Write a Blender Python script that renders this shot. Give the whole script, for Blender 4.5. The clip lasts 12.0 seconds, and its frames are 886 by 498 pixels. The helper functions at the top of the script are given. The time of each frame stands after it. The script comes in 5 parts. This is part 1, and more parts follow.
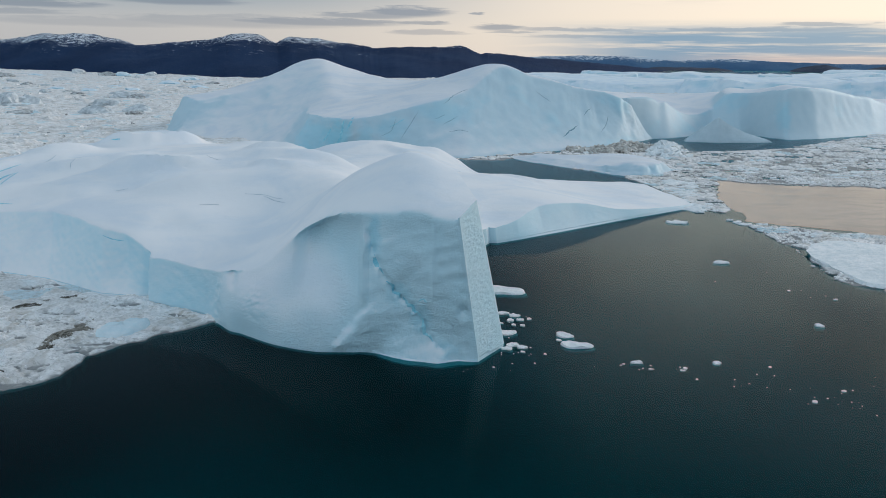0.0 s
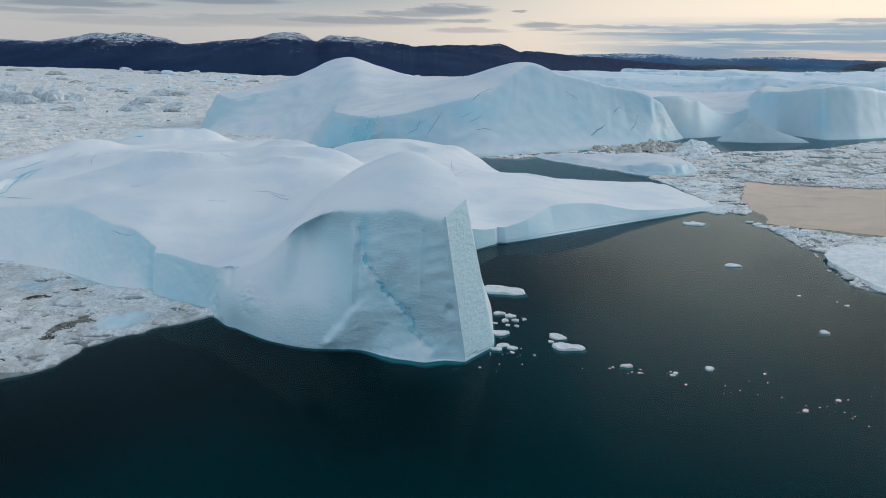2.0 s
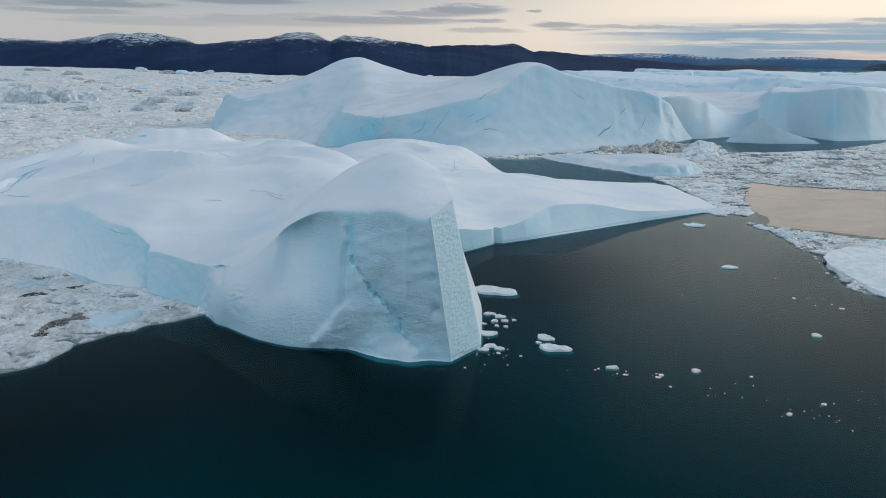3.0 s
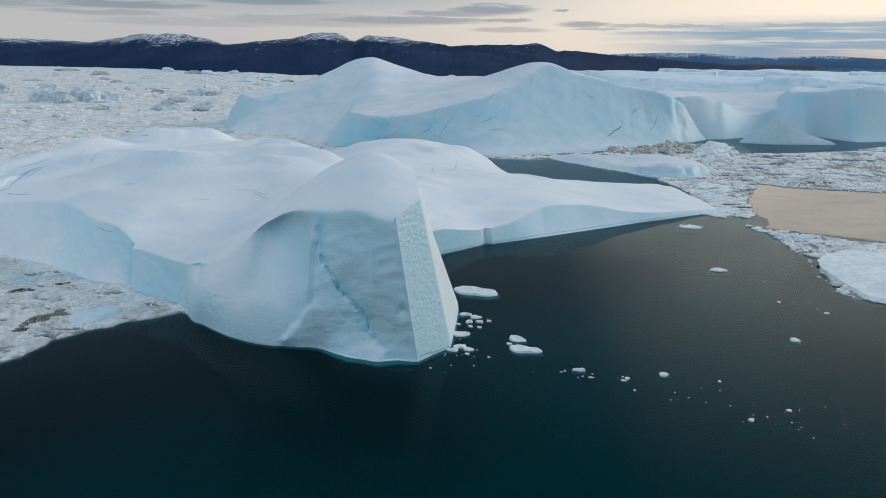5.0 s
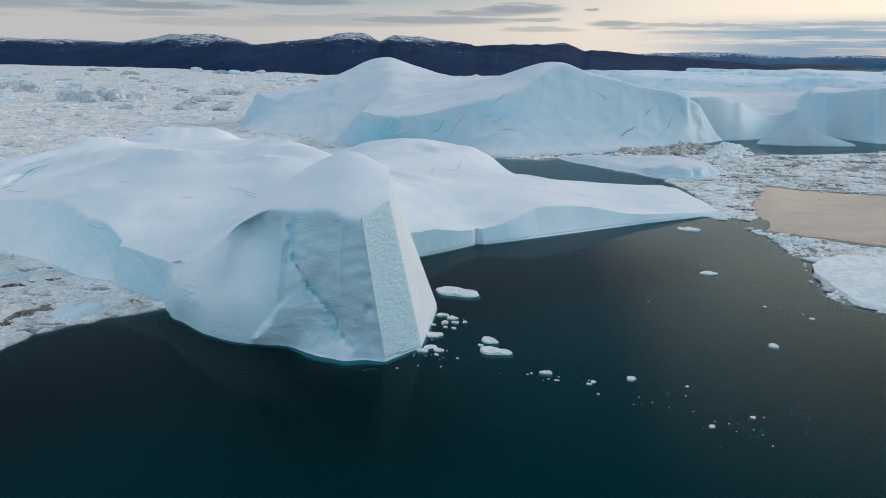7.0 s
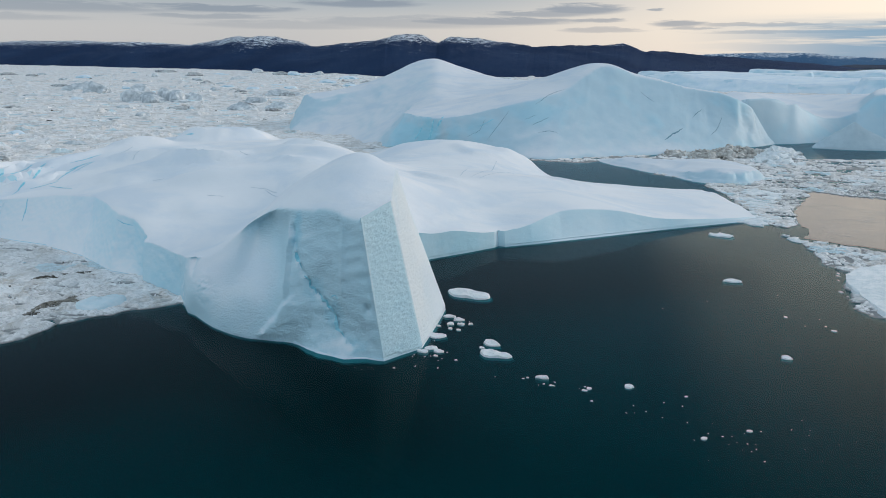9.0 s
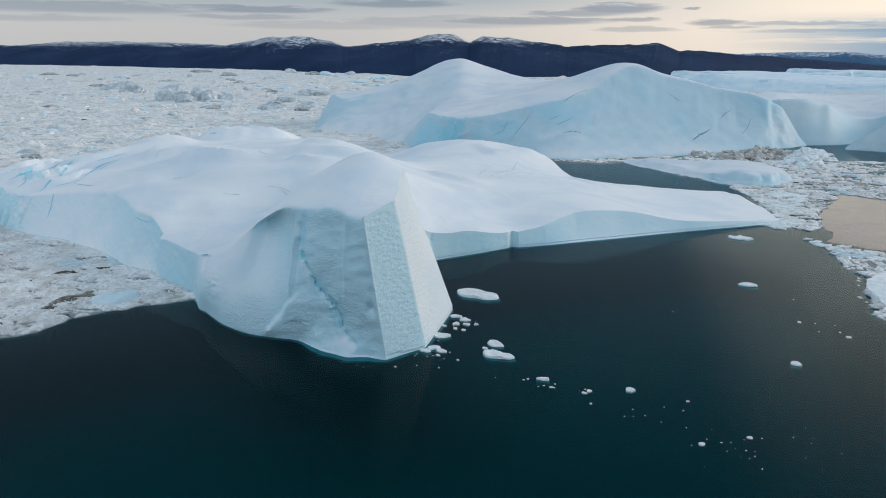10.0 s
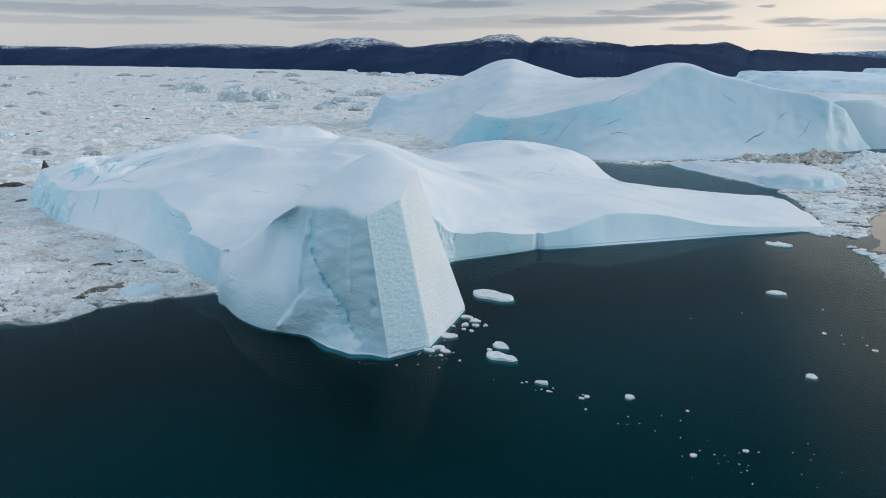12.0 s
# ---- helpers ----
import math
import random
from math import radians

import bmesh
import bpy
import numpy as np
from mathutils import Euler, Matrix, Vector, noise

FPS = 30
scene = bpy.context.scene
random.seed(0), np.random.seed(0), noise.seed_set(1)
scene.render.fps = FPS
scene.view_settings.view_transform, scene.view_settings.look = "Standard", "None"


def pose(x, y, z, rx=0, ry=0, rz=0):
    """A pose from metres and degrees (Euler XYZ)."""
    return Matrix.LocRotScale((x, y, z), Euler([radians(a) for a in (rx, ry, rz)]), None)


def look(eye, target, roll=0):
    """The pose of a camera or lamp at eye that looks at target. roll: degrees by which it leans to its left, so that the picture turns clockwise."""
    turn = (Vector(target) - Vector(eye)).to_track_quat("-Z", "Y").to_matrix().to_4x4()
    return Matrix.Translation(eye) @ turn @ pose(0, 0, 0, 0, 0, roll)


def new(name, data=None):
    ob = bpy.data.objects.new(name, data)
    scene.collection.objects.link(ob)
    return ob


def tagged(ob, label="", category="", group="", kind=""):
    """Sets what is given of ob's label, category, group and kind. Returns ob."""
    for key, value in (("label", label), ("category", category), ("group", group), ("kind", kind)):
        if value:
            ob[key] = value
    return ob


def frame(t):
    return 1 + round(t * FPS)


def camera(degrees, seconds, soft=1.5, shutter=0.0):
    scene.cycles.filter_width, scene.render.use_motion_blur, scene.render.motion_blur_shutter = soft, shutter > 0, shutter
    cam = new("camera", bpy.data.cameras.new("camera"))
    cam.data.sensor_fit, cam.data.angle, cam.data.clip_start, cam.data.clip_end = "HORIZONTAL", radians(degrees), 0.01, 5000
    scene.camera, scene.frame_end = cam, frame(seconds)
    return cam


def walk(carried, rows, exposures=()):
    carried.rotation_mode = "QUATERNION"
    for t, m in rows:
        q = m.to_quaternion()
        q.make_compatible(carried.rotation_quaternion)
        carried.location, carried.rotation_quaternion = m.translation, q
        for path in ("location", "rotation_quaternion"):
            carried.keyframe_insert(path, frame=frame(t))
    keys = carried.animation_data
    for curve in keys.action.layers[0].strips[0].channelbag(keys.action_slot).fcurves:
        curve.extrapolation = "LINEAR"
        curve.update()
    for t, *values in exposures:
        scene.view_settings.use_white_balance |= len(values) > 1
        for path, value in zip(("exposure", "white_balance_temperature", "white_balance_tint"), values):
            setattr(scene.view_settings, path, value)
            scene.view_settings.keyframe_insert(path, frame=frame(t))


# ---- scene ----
cam = camera(65.1, 12.0, 0.6)
PATH = [
    (0, (0.679, 0.399, 49.477), (0.662, 2.327, 48.947), 0.7),
    (0.5, (2.723, 0.576, 49.438), (2.688, 2.503, 48.905), 0.7),
    (1, (4.7, 0.606, 49.592), (4.63, 2.532, 49.057), 0.6),
    (1.5, (7.01, 0.698, 49.589), (6.908, 2.622, 49.054), 0.6),
    (2, (9.152, 0.824, 49.694), (9.023, 2.746, 49.158), 0.6),
    (2.5, (11.525, 0.846, 49.767), (11.374, 2.767, 49.23), 0.6),
    (3, (13.776, 0.99, 49.865), (13.608, 2.91, 49.328), 0.6),
    (5, (23.332, 1.993, 50.035), (23.094, 3.905, 49.497), 0.5),
    (5.5, (25.724, 2.302, 50.1), (25.47, 4.211, 49.561), 0.6),
    (6, (28.035, 2.629, 50.174), (27.764, 4.536, 49.635), 0.6),
    (6.5, (30.528, 3.059, 50.211), (30.239, 4.963, 49.672), 0.5),
    (8.5, (40.077, 4.853, 50.346), (39.65, 6.731, 49.808), 0.4),
    (9, (42.282, 5.318, 50.392), (41.811, 7.186, 49.855), 0.3),
    (9.5, (44.66, 5.91, 50.406), (44.145, 7.766, 49.868), 0.3),
    (10, (46.904, 6.498, 50.436), (46.347, 8.343, 49.898), 0.2),
    (10.5, (49.283, 7.174, 50.45), (48.682, 9.004, 49.912), 0.2),
    (11, (51.498, 7.929, 50.451), (50.857, 9.746, 49.913), 0.1),
    (11.5, (53.797, 8.677, 50.453), (53.115, 10.479, 49.916), 0.0),
    (12, (55.939, 9.458, 50.46), (55.22, 11.246, 49.923), -0.0),
]
walk(cam, [(t, look(eye, target, roll)) for t, eye, target, roll in PATH], exposures=[(0, -0.07), (6, -0.02), (12, 0.07)])


# ---- world, sun, exposure ----
SUN_AZIMUTH, SUN_HEIGHT = 64.0, 20.0  # degrees clockwise from +y, degrees up
scene.view_settings.exposure = 0.0


class Net:
    """A short way to write node trees."""

    def __init__(self, tree):
        self.tree, self.nodes, self.links = tree, tree.nodes, tree.links
        self.nodes.clear()

    def put(self, socket, value):
        if isinstance(value, bpy.types.NodeSocket):
            self.links.new(value, socket)
        elif value is not None:
            if socket.type == "RGBA" and len(value) == 3:
                value = (*value, 1.0)
            socket.default_value = value

    def add(self, kind, out=0, props=None, **sockets):
        node = self.nodes.new(kind)
        for key, value in (props or {}).items():
            setattr(node, key, value)
        for key, value in sockets.items():
            name = key.replace("_", " ")
            found = [s for s in node.inputs if s.name == name and s.enabled]
            self.put(found[0] if found else node.inputs[int(key[1:])], value)
        return node.outputs[out]

    def math(self, op, a, b=None, c=None, clamp=False):
        node = self.nodes.new("ShaderNodeMath")
        node.operation, node.use_clamp = op, clamp
        for socket, value in zip(node.inputs, (a, b, c)):
            self.put(socket, value)
        return node.outputs[0]

    def span(self, value, low, high, to_low=0.0, to_high=1.0):
        node = self.nodes.new("ShaderNodeMapRange")
        node.interpolation_type = "SMOOTHSTEP"
        for k, v in enumerate((value, low, high, to_low, to_high)):
            self.put(node.inputs[k], v)
        return node.outputs[0]

    def mix(self, factor, a, b, blend="MIX"):
        node = self.nodes.new("ShaderNodeMix")
        node.data_type, node.blend_type = "RGBA", blend
        self.put(node.inputs[0], factor)
        self.put(node.inputs[6], a)
        self.put(node.inputs[7], b)
        return node.outputs[2]

    def noise(self, vector, scale, detail=4.0, rough=0.55, warp=0.0):
        return self.add("ShaderNodeTexNoise", 0, None, Vector=vector, Scale=scale, Detail=detail, Roughness=rough, Distortion=warp)

    def stretch(self, vector, x, y, z):
        return self.add("ShaderNodeMapping", 0, None, Vector=vector, Scale=(x, y, z))


# low clouds: degrees from north and up, half width and half height, density
CLOUDS = [
    (-10.5, 2.6, 6.5, 0.30, 0.75), (-6.5, 3.15, 4.0, 0.22, 0.7), (-3.5, 3.45, 3.2, 0.36, 0.9), (-2.5, 2.65, 2.2, 0.14, 0.7), (-1.8, 1.95, 3.2, 0.20, 0.5), (3.6, 2.4, 1.9, 0.24, 0.8), (4.6, 2.05, 2.0, 0.12, 0.6), (1.9, 3.4, 0.6, 0.09, 0.8),
    (-16.5, 2.5, 8.5, 0.45, 0.4), (-20.6, 3.85, 4.6, 0.28, 0.85), (-31, 3.3, 5.0, 0.26, 0.8), (-32, 2.75, 4.2, 0.18, 0.5), (-45, 3.2, 11.0, 0.40, 0.6), (-50, 2.4, 9.0, 0.25, 0.35), (-26, 2.2, 7.0, 0.3, 0.3),
    (9.5, 2.25, 4.5, 0.12, 0.6), (12, 1.75, 6.5, 0.12, 0.5), (23, 2.25, 6.5, 0.16, 0.7), (27, 2.6, 2.8, 0.13, 0.7), (17, 2.0, 5.0, 0.10, 0.5), (31, 2.0, 5.0, 0.14, 0.5),
]


def make_world():
    world = bpy.data.worlds.new("sky")
    scene.world = world
    world.use_nodes = True
    n = Net(world.node_tree)
    way = n.add("ShaderNodeTexCoord", 0)
    split = n.nodes.new("ShaderNodeSeparateXYZ")
    n.links.new(way, split.inputs[0])
    x, y, z = split.outputs
    azimuth = n.math("MULTIPLY", n.math("ARCTAN2", x, y), 57.2958)
    height = n.math("MULTIPLY", n.math("ARCSINE", z), 57.2958)
    sky = n.nodes.new("ShaderNodeTexSky")
    sky.sky_type, sky.sun_disc = "NISHITA", False
    sky.sun_elevation, sky.sun_rotation = radians(SUN_HEIGHT), radians(SUN_AZIMUTH)
    clear = n.mix(1.0, sky.outputs[0], (0.10, 0.10, 0.10), "MULTIPLY")
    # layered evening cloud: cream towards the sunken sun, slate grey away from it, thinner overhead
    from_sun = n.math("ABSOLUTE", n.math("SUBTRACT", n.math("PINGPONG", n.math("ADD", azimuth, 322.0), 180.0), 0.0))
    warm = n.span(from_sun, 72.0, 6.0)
    behind = n.span(from_sun, 80.0, 160.0)
    low = n.mix(warm, (0.55, 0.55, 0.57), (1.14, 0.97, 0.80))
    low = n.mix(n.math("MULTIPLY", n.span(height, 1.8, 4.5), n.span(warm, 0.75, 0.1)), low, (0.40, 0.45, 0.51))
    low = n.mix(behind, low, (0.76, 0.92, 1.03))
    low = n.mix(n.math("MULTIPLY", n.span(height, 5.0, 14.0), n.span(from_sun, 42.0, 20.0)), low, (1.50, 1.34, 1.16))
    deck = n.mix(warm, (0.22, 0.32, 0.40), (0.24, 0.32, 0.37))
    deck = n.mix(behind, deck, (0.76, 0.93, 1.06))
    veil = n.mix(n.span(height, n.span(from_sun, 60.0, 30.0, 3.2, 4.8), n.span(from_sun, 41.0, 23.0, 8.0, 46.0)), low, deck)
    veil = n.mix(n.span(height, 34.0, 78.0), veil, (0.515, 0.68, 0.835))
    place = n.add("ShaderNodeCombineXYZ", 0, None, X=n.math("MULTIPLY", azimuth, 0.075), Y=n.math("MULTIPLY", height, 0.85), Z=0.0)
    thick = n.noise(place, 1.0, 7.0, 0.60, 0.25)
    cover = n.math("ADD", thick, n.span(warm, 0.0, 0.9, 0.035, 0.0))
    streak = n.span(cover, 0.515, 0.575)
    streak = n.math("MULTIPLY", streak, n.span(height, 3.8, 6.0))
    grey = n.mix(warm, (0.25, 0.31, 0.41), (0.36, 0.385, 0.45))
    cloud = n.mix(n.math("MULTIPLY", streak, n.span(height, 10.0, 40.0, 0.66, 0.25)), veil, grey)
    # long lens-shaped clouds low over the coast, with ragged ends
    ragged = n.noise(n.add("ShaderNodeCombineXYZ", 0, None, X=n.math("MULTIPLY", azimuth, 0.35), Y=n.math("MULTIPLY", height, 3.2), Z=7.0), 1.0, 6.0, 0.62, 0.4)
    lift = n.math("MULTIPLY", n.math("SUBTRACT", ragged, 0.5), 0.55)
    lens = 0.0
    for middle, level, wide, tall, dense in CLOUDS:
        u = n.math("DIVIDE", n.math("SUBTRACT", azimuth, middle), wide)
        v = n.math("DIVIDE", n.math("SUBTRACT", n.math("ADD", height, lift), level), tall)
        off = n.math("ADD", n.math("MULTIPLY", u, u), n.math("MULTIPLY", v, v))
        one = n.span(n.math("ADD", off, n.math("MULTIPLY", n.math("SUBTRACT", ragged, 0.5), 2.4)), 1.7, 0.3, 0.0, dense)
        lens = n.math("MAXIMUM", lens, one)
    cloud = n.mix(lens, cloud, n.mix(warm, (0.22, 0.27, 0.36), (0.34, 0.36, 0.43)))
    # a bank of blue distance low down on the sunward side
    bank = n.math("MULTIPLY", n.span(height, 3.2, 1.7), n.span(azimuth, 2.0, 17.0))
    bank = n.math("MULTIPLY", bank, n.span(n.noise(n.add("ShaderNodeCombineXYZ", 0, None, X=n.math("MULTIPLY", azimuth, 0.10), Y=n.math("MULTIPLY", height, 2.2), Z=3.0), 1.0, 6.0, 0.6, 0.2), 0.66, 0.46, 0.45, 1.0))
    cloud = n.mix(n.math("MULTIPLY", bank, 0.95), cloud, (0.15, 0.33, 0.53))
    blush = n.math("MULTIPLY", n.span(height, 0.75, 0.2), n.span(azimuth, 14.0, 26.0))
    cloud = n.mix(n.math("MULTIPLY", blush, 0.6), cloud, (0.80, 0.62, 0.55))
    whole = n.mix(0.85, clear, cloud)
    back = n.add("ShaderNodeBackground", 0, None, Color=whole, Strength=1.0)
    out = n.nodes.new("ShaderNodeOutputWorld")
    n.links.new(back, out.inputs[0])


make_world()
sun_data = bpy.data.lights.new("sun", "SUN")
sun_data.energy, sun_data.angle, sun_data.color = 1.2, radians(20), (1.0, 0.96, 0.92)
sun = new("sun", sun_data)
sun.matrix_world = look((0, 0, 400), (-math.sin(radians(SUN_AZIMUTH)) * 400, -math.cos(radians(SUN_AZIMUTH)) * 400, 400 - 400 * math.tan(radians(SUN_HEIGHT))))


# ---- materials ----
def material(name):
    mat = bpy.data.materials.new(name)
    mat.use_nodes = True
    n = Net(mat.node_tree)
    out = n.nodes.new("ShaderNodeOutputMaterial")
    place = n.add("ShaderNodeNewGeometry", 0)
    return mat, n, out, place


def finish(n, out, bump=None, strength=0.5, distance=0.1, **sockets):
    normal = n.add("ShaderNodeBump", 0, None, Height=bump, Strength=strength, Distance=distance) if bump is not None else None
    shader = n.nodes.new("ShaderNodeBsdfPrincipled")
    for key, value in sockets.items():
        n.put(shader.inputs[key.replace("_", " ")], value)
    if normal is not None:
        n.links.new(normal, shader.inputs["Normal"])
    n.links.new(shader.outputs[0], out.inputs[0])
    return shader


def facing_up(n):
    split = n.nodes.new("ShaderNodeSeparateXYZ")
    n.links.new(n.add("ShaderNodeNewGeometry", 1), split.inputs[0])
    return split.outputs[2]


def glacier_ice(name, snow=(0.87, 0.87, 0.885), ice=(0.49, 0.74, 0.84), blue=(0.28, 0.64, 0.78), relief=1.0, veins=0.2, mottle=0.17, flat=(0.70, 0.0), scallops=150.0, patches=(), bare_zones=()):
    """Snow on what lies flat, bare blue-white ice on what is steep, scalloped by melt in places."""
    mat, n, out, p = material(name)
    up = facing_up(n)
    large = n.noise(p, 0.03, 4.0, 0.5)
    mid = n.noise(p, 0.22, 5.0, 0.6)
    tall = n.noise(n.stretch(p, 0.35, 0.35, 0.05), 1.0, 4.0, 0.6)
    steep = n.math("ADD", up, n.math("MULTIPLY", n.math("SUBTRACT", mid, 0.5), 0.07))
    if bare_zones:
        where = n.nodes.new("ShaderNodeSeparateXYZ")
        n.links.new(p, where.inputs[0])
        for x0, near, far, amount in bare_zones:
            zone = n.math("MULTIPLY", n.span(where.outputs[0], x0, x0 + 8.0), n.math("MULTIPLY", n.span(where.outputs[1], near - 8.0, near), n.span(where.outputs[1], far + 8.0, far)))
            steep = n.math("SUBTRACT", steep, n.math("MULTIPLY", zone, amount))
    bare = n.span(steep, *flat)
    wall = n.mix(n.span(n.math("ADD", n.math("MULTIPLY", tall, 0.15), n.math("MULTIPLY", mid, 0.85)), 0.5 - 0.15 / mottle, 0.5 + 0.15 / mottle), ice, tuple(0.68 * a + 0.32 * b for a, b in zip(ice, snow)))
    wall = n.mix(n.math("MULTIPLY", n.span(large, 0.55, 0.70), veins), wall, blue)
    for px, py, pz, rx, ry, rz, amount in patches:
        off = n.add("ShaderNodeVectorMath", 1, {"operation": "LENGTH"}, _0=n.add("ShaderNodeMapping", 0, None, Vector=p, Location=(-px / rx, -py / ry, -pz / rz), Scale=(1 / rx, 1 / ry, 1 / rz)))
        wall = n.mix(n.math("MULTIPLY", n.span(n.math("ADD", off, n.math("MULTIPLY", n.math("SUBTRACT", n.noise(p, 4.0 / (rx + rz), 4.0, 0.6), 0.5), 1.6)), 1.2, 0.3), amount), wall, blue)
    drift = n.noise(n.stretch(p, 0.8, 1.2, 1.0), 0.05, 5.0, 0.55, 0.6)
    top = n.mix(n.span(n.math("ADD", n.math("MULTIPLY", drift, 0.9), n.math("MULTIPLY", n.noise(n.stretch(p, 0.5, 1.2, 1.0), 0.16, 5.0, 0.6, 0.8), 0.10)), 0.42, 0.64), snow, tuple(a * b for a, b in zip(snow, (0.87, 0.92, 0.965))))
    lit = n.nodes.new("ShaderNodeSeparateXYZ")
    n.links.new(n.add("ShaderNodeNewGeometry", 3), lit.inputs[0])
    # the side towards the sun is whitened, its sunlight put into the colour
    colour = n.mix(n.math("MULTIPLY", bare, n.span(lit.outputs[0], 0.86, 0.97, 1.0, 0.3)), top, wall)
    bent = n.add("ShaderNodeVectorMath", 0, {"operation": "ADD"}, _0=n.stretch(p, 0.75, 0.75, 1.25), _1=n.mix(0.35, (0.0, 0.0, 0.0), n.add("ShaderNodeTexNoise", 1, None, Vector=p, Scale=0.9, Detail=2.0)))
    pits = n.add("ShaderNodeTexVoronoi", 0, {"feature": "SMOOTH_F1"}, Vector=bent, Scale=1.35)
    grain = n.noise(p, 3.4, 6.0, 0.7)
    ribs = n.noise(n.add("ShaderNodeMapping", 0, None, Vector=p, Rotation=(0.0, 0.45, 0.0), Scale=(0.55, 0.55, 1.9)), 1.5, 4.0, 0.6, 0.9)
    way = n.nodes.new("ShaderNodeSeparateXYZ")
    n.links.new(n.add("ShaderNodeNewGeometry", 1), way.inputs[0])
    spot = n.nodes.new("ShaderNodeSeparateXYZ")
    n.links.new(p, spot.inputs[0])
    sunny = n.math("MULTIPLY", n.span(way.outputs[0], 0.05, 0.45), n.span(spot.outputs[1], scallops, scallops - 15.0))
    worn = n.span(n.noise(p, 0.05, 2.0), 0.40, 0.60, 0.12 * relief, 0.92 * relief)
    worn = n.math("MULTIPLY", worn, n.span(spot.outputs[1], scallops + 15.0, scallops - 10.0, 0.12, 1.0))
    worn = n.math("MULTIPLY", worn, n.span(spot.outputs[0], -33.0, -24.0, 0.2, 1.0))
    worn = n.math("MULTIPLY", worn, n.span(sunny, 0.2, 0.9, 1.0, 0.25))
    dimple = n.math("MULTIPLY", n.math("MULTIPLY", pits, bare), n.math("MULTIPLY", sunny, 0.30 * relief))
    dimple = n.math("ADD", dimple, n.math("MULTIPLY", n.math("MULTIPLY", ribs, bare), worn))
    chop = n.noise(p, 0.75, 6.0, 0.68, 0.9)
    dimple = n.math("ADD", dimple, n.math("MULTIPLY", n.math("MULTIPLY", chop, bare), n.math("MULTIPLY", worn, 1.5)))
    height = n.math("ADD", n.math("MULTIPLY", n.math("MULTIPLY", grain, n.span(spot.outputs[1], 150.0, 185.0, 1.0, 0.3)), n.span(up, 0.95, 0.4, 0.06, 0.22 * relief)), dimple)
    height = n.math("ADD", height, n.math("MULTIPLY", n.math("ADD", mid, n.math("MULTIPLY", drift, 1.5)), n.span(up, 0.95, 0.4, 0.34, 0.12 * relief)))
    finish(n, out, height, 0.9, 0.5, Base_Color=colour, Roughness=n.span(bare, 0.0, 1.0, 0.8, 0.5), Specular_IOR_Level=0.25)
    return mat


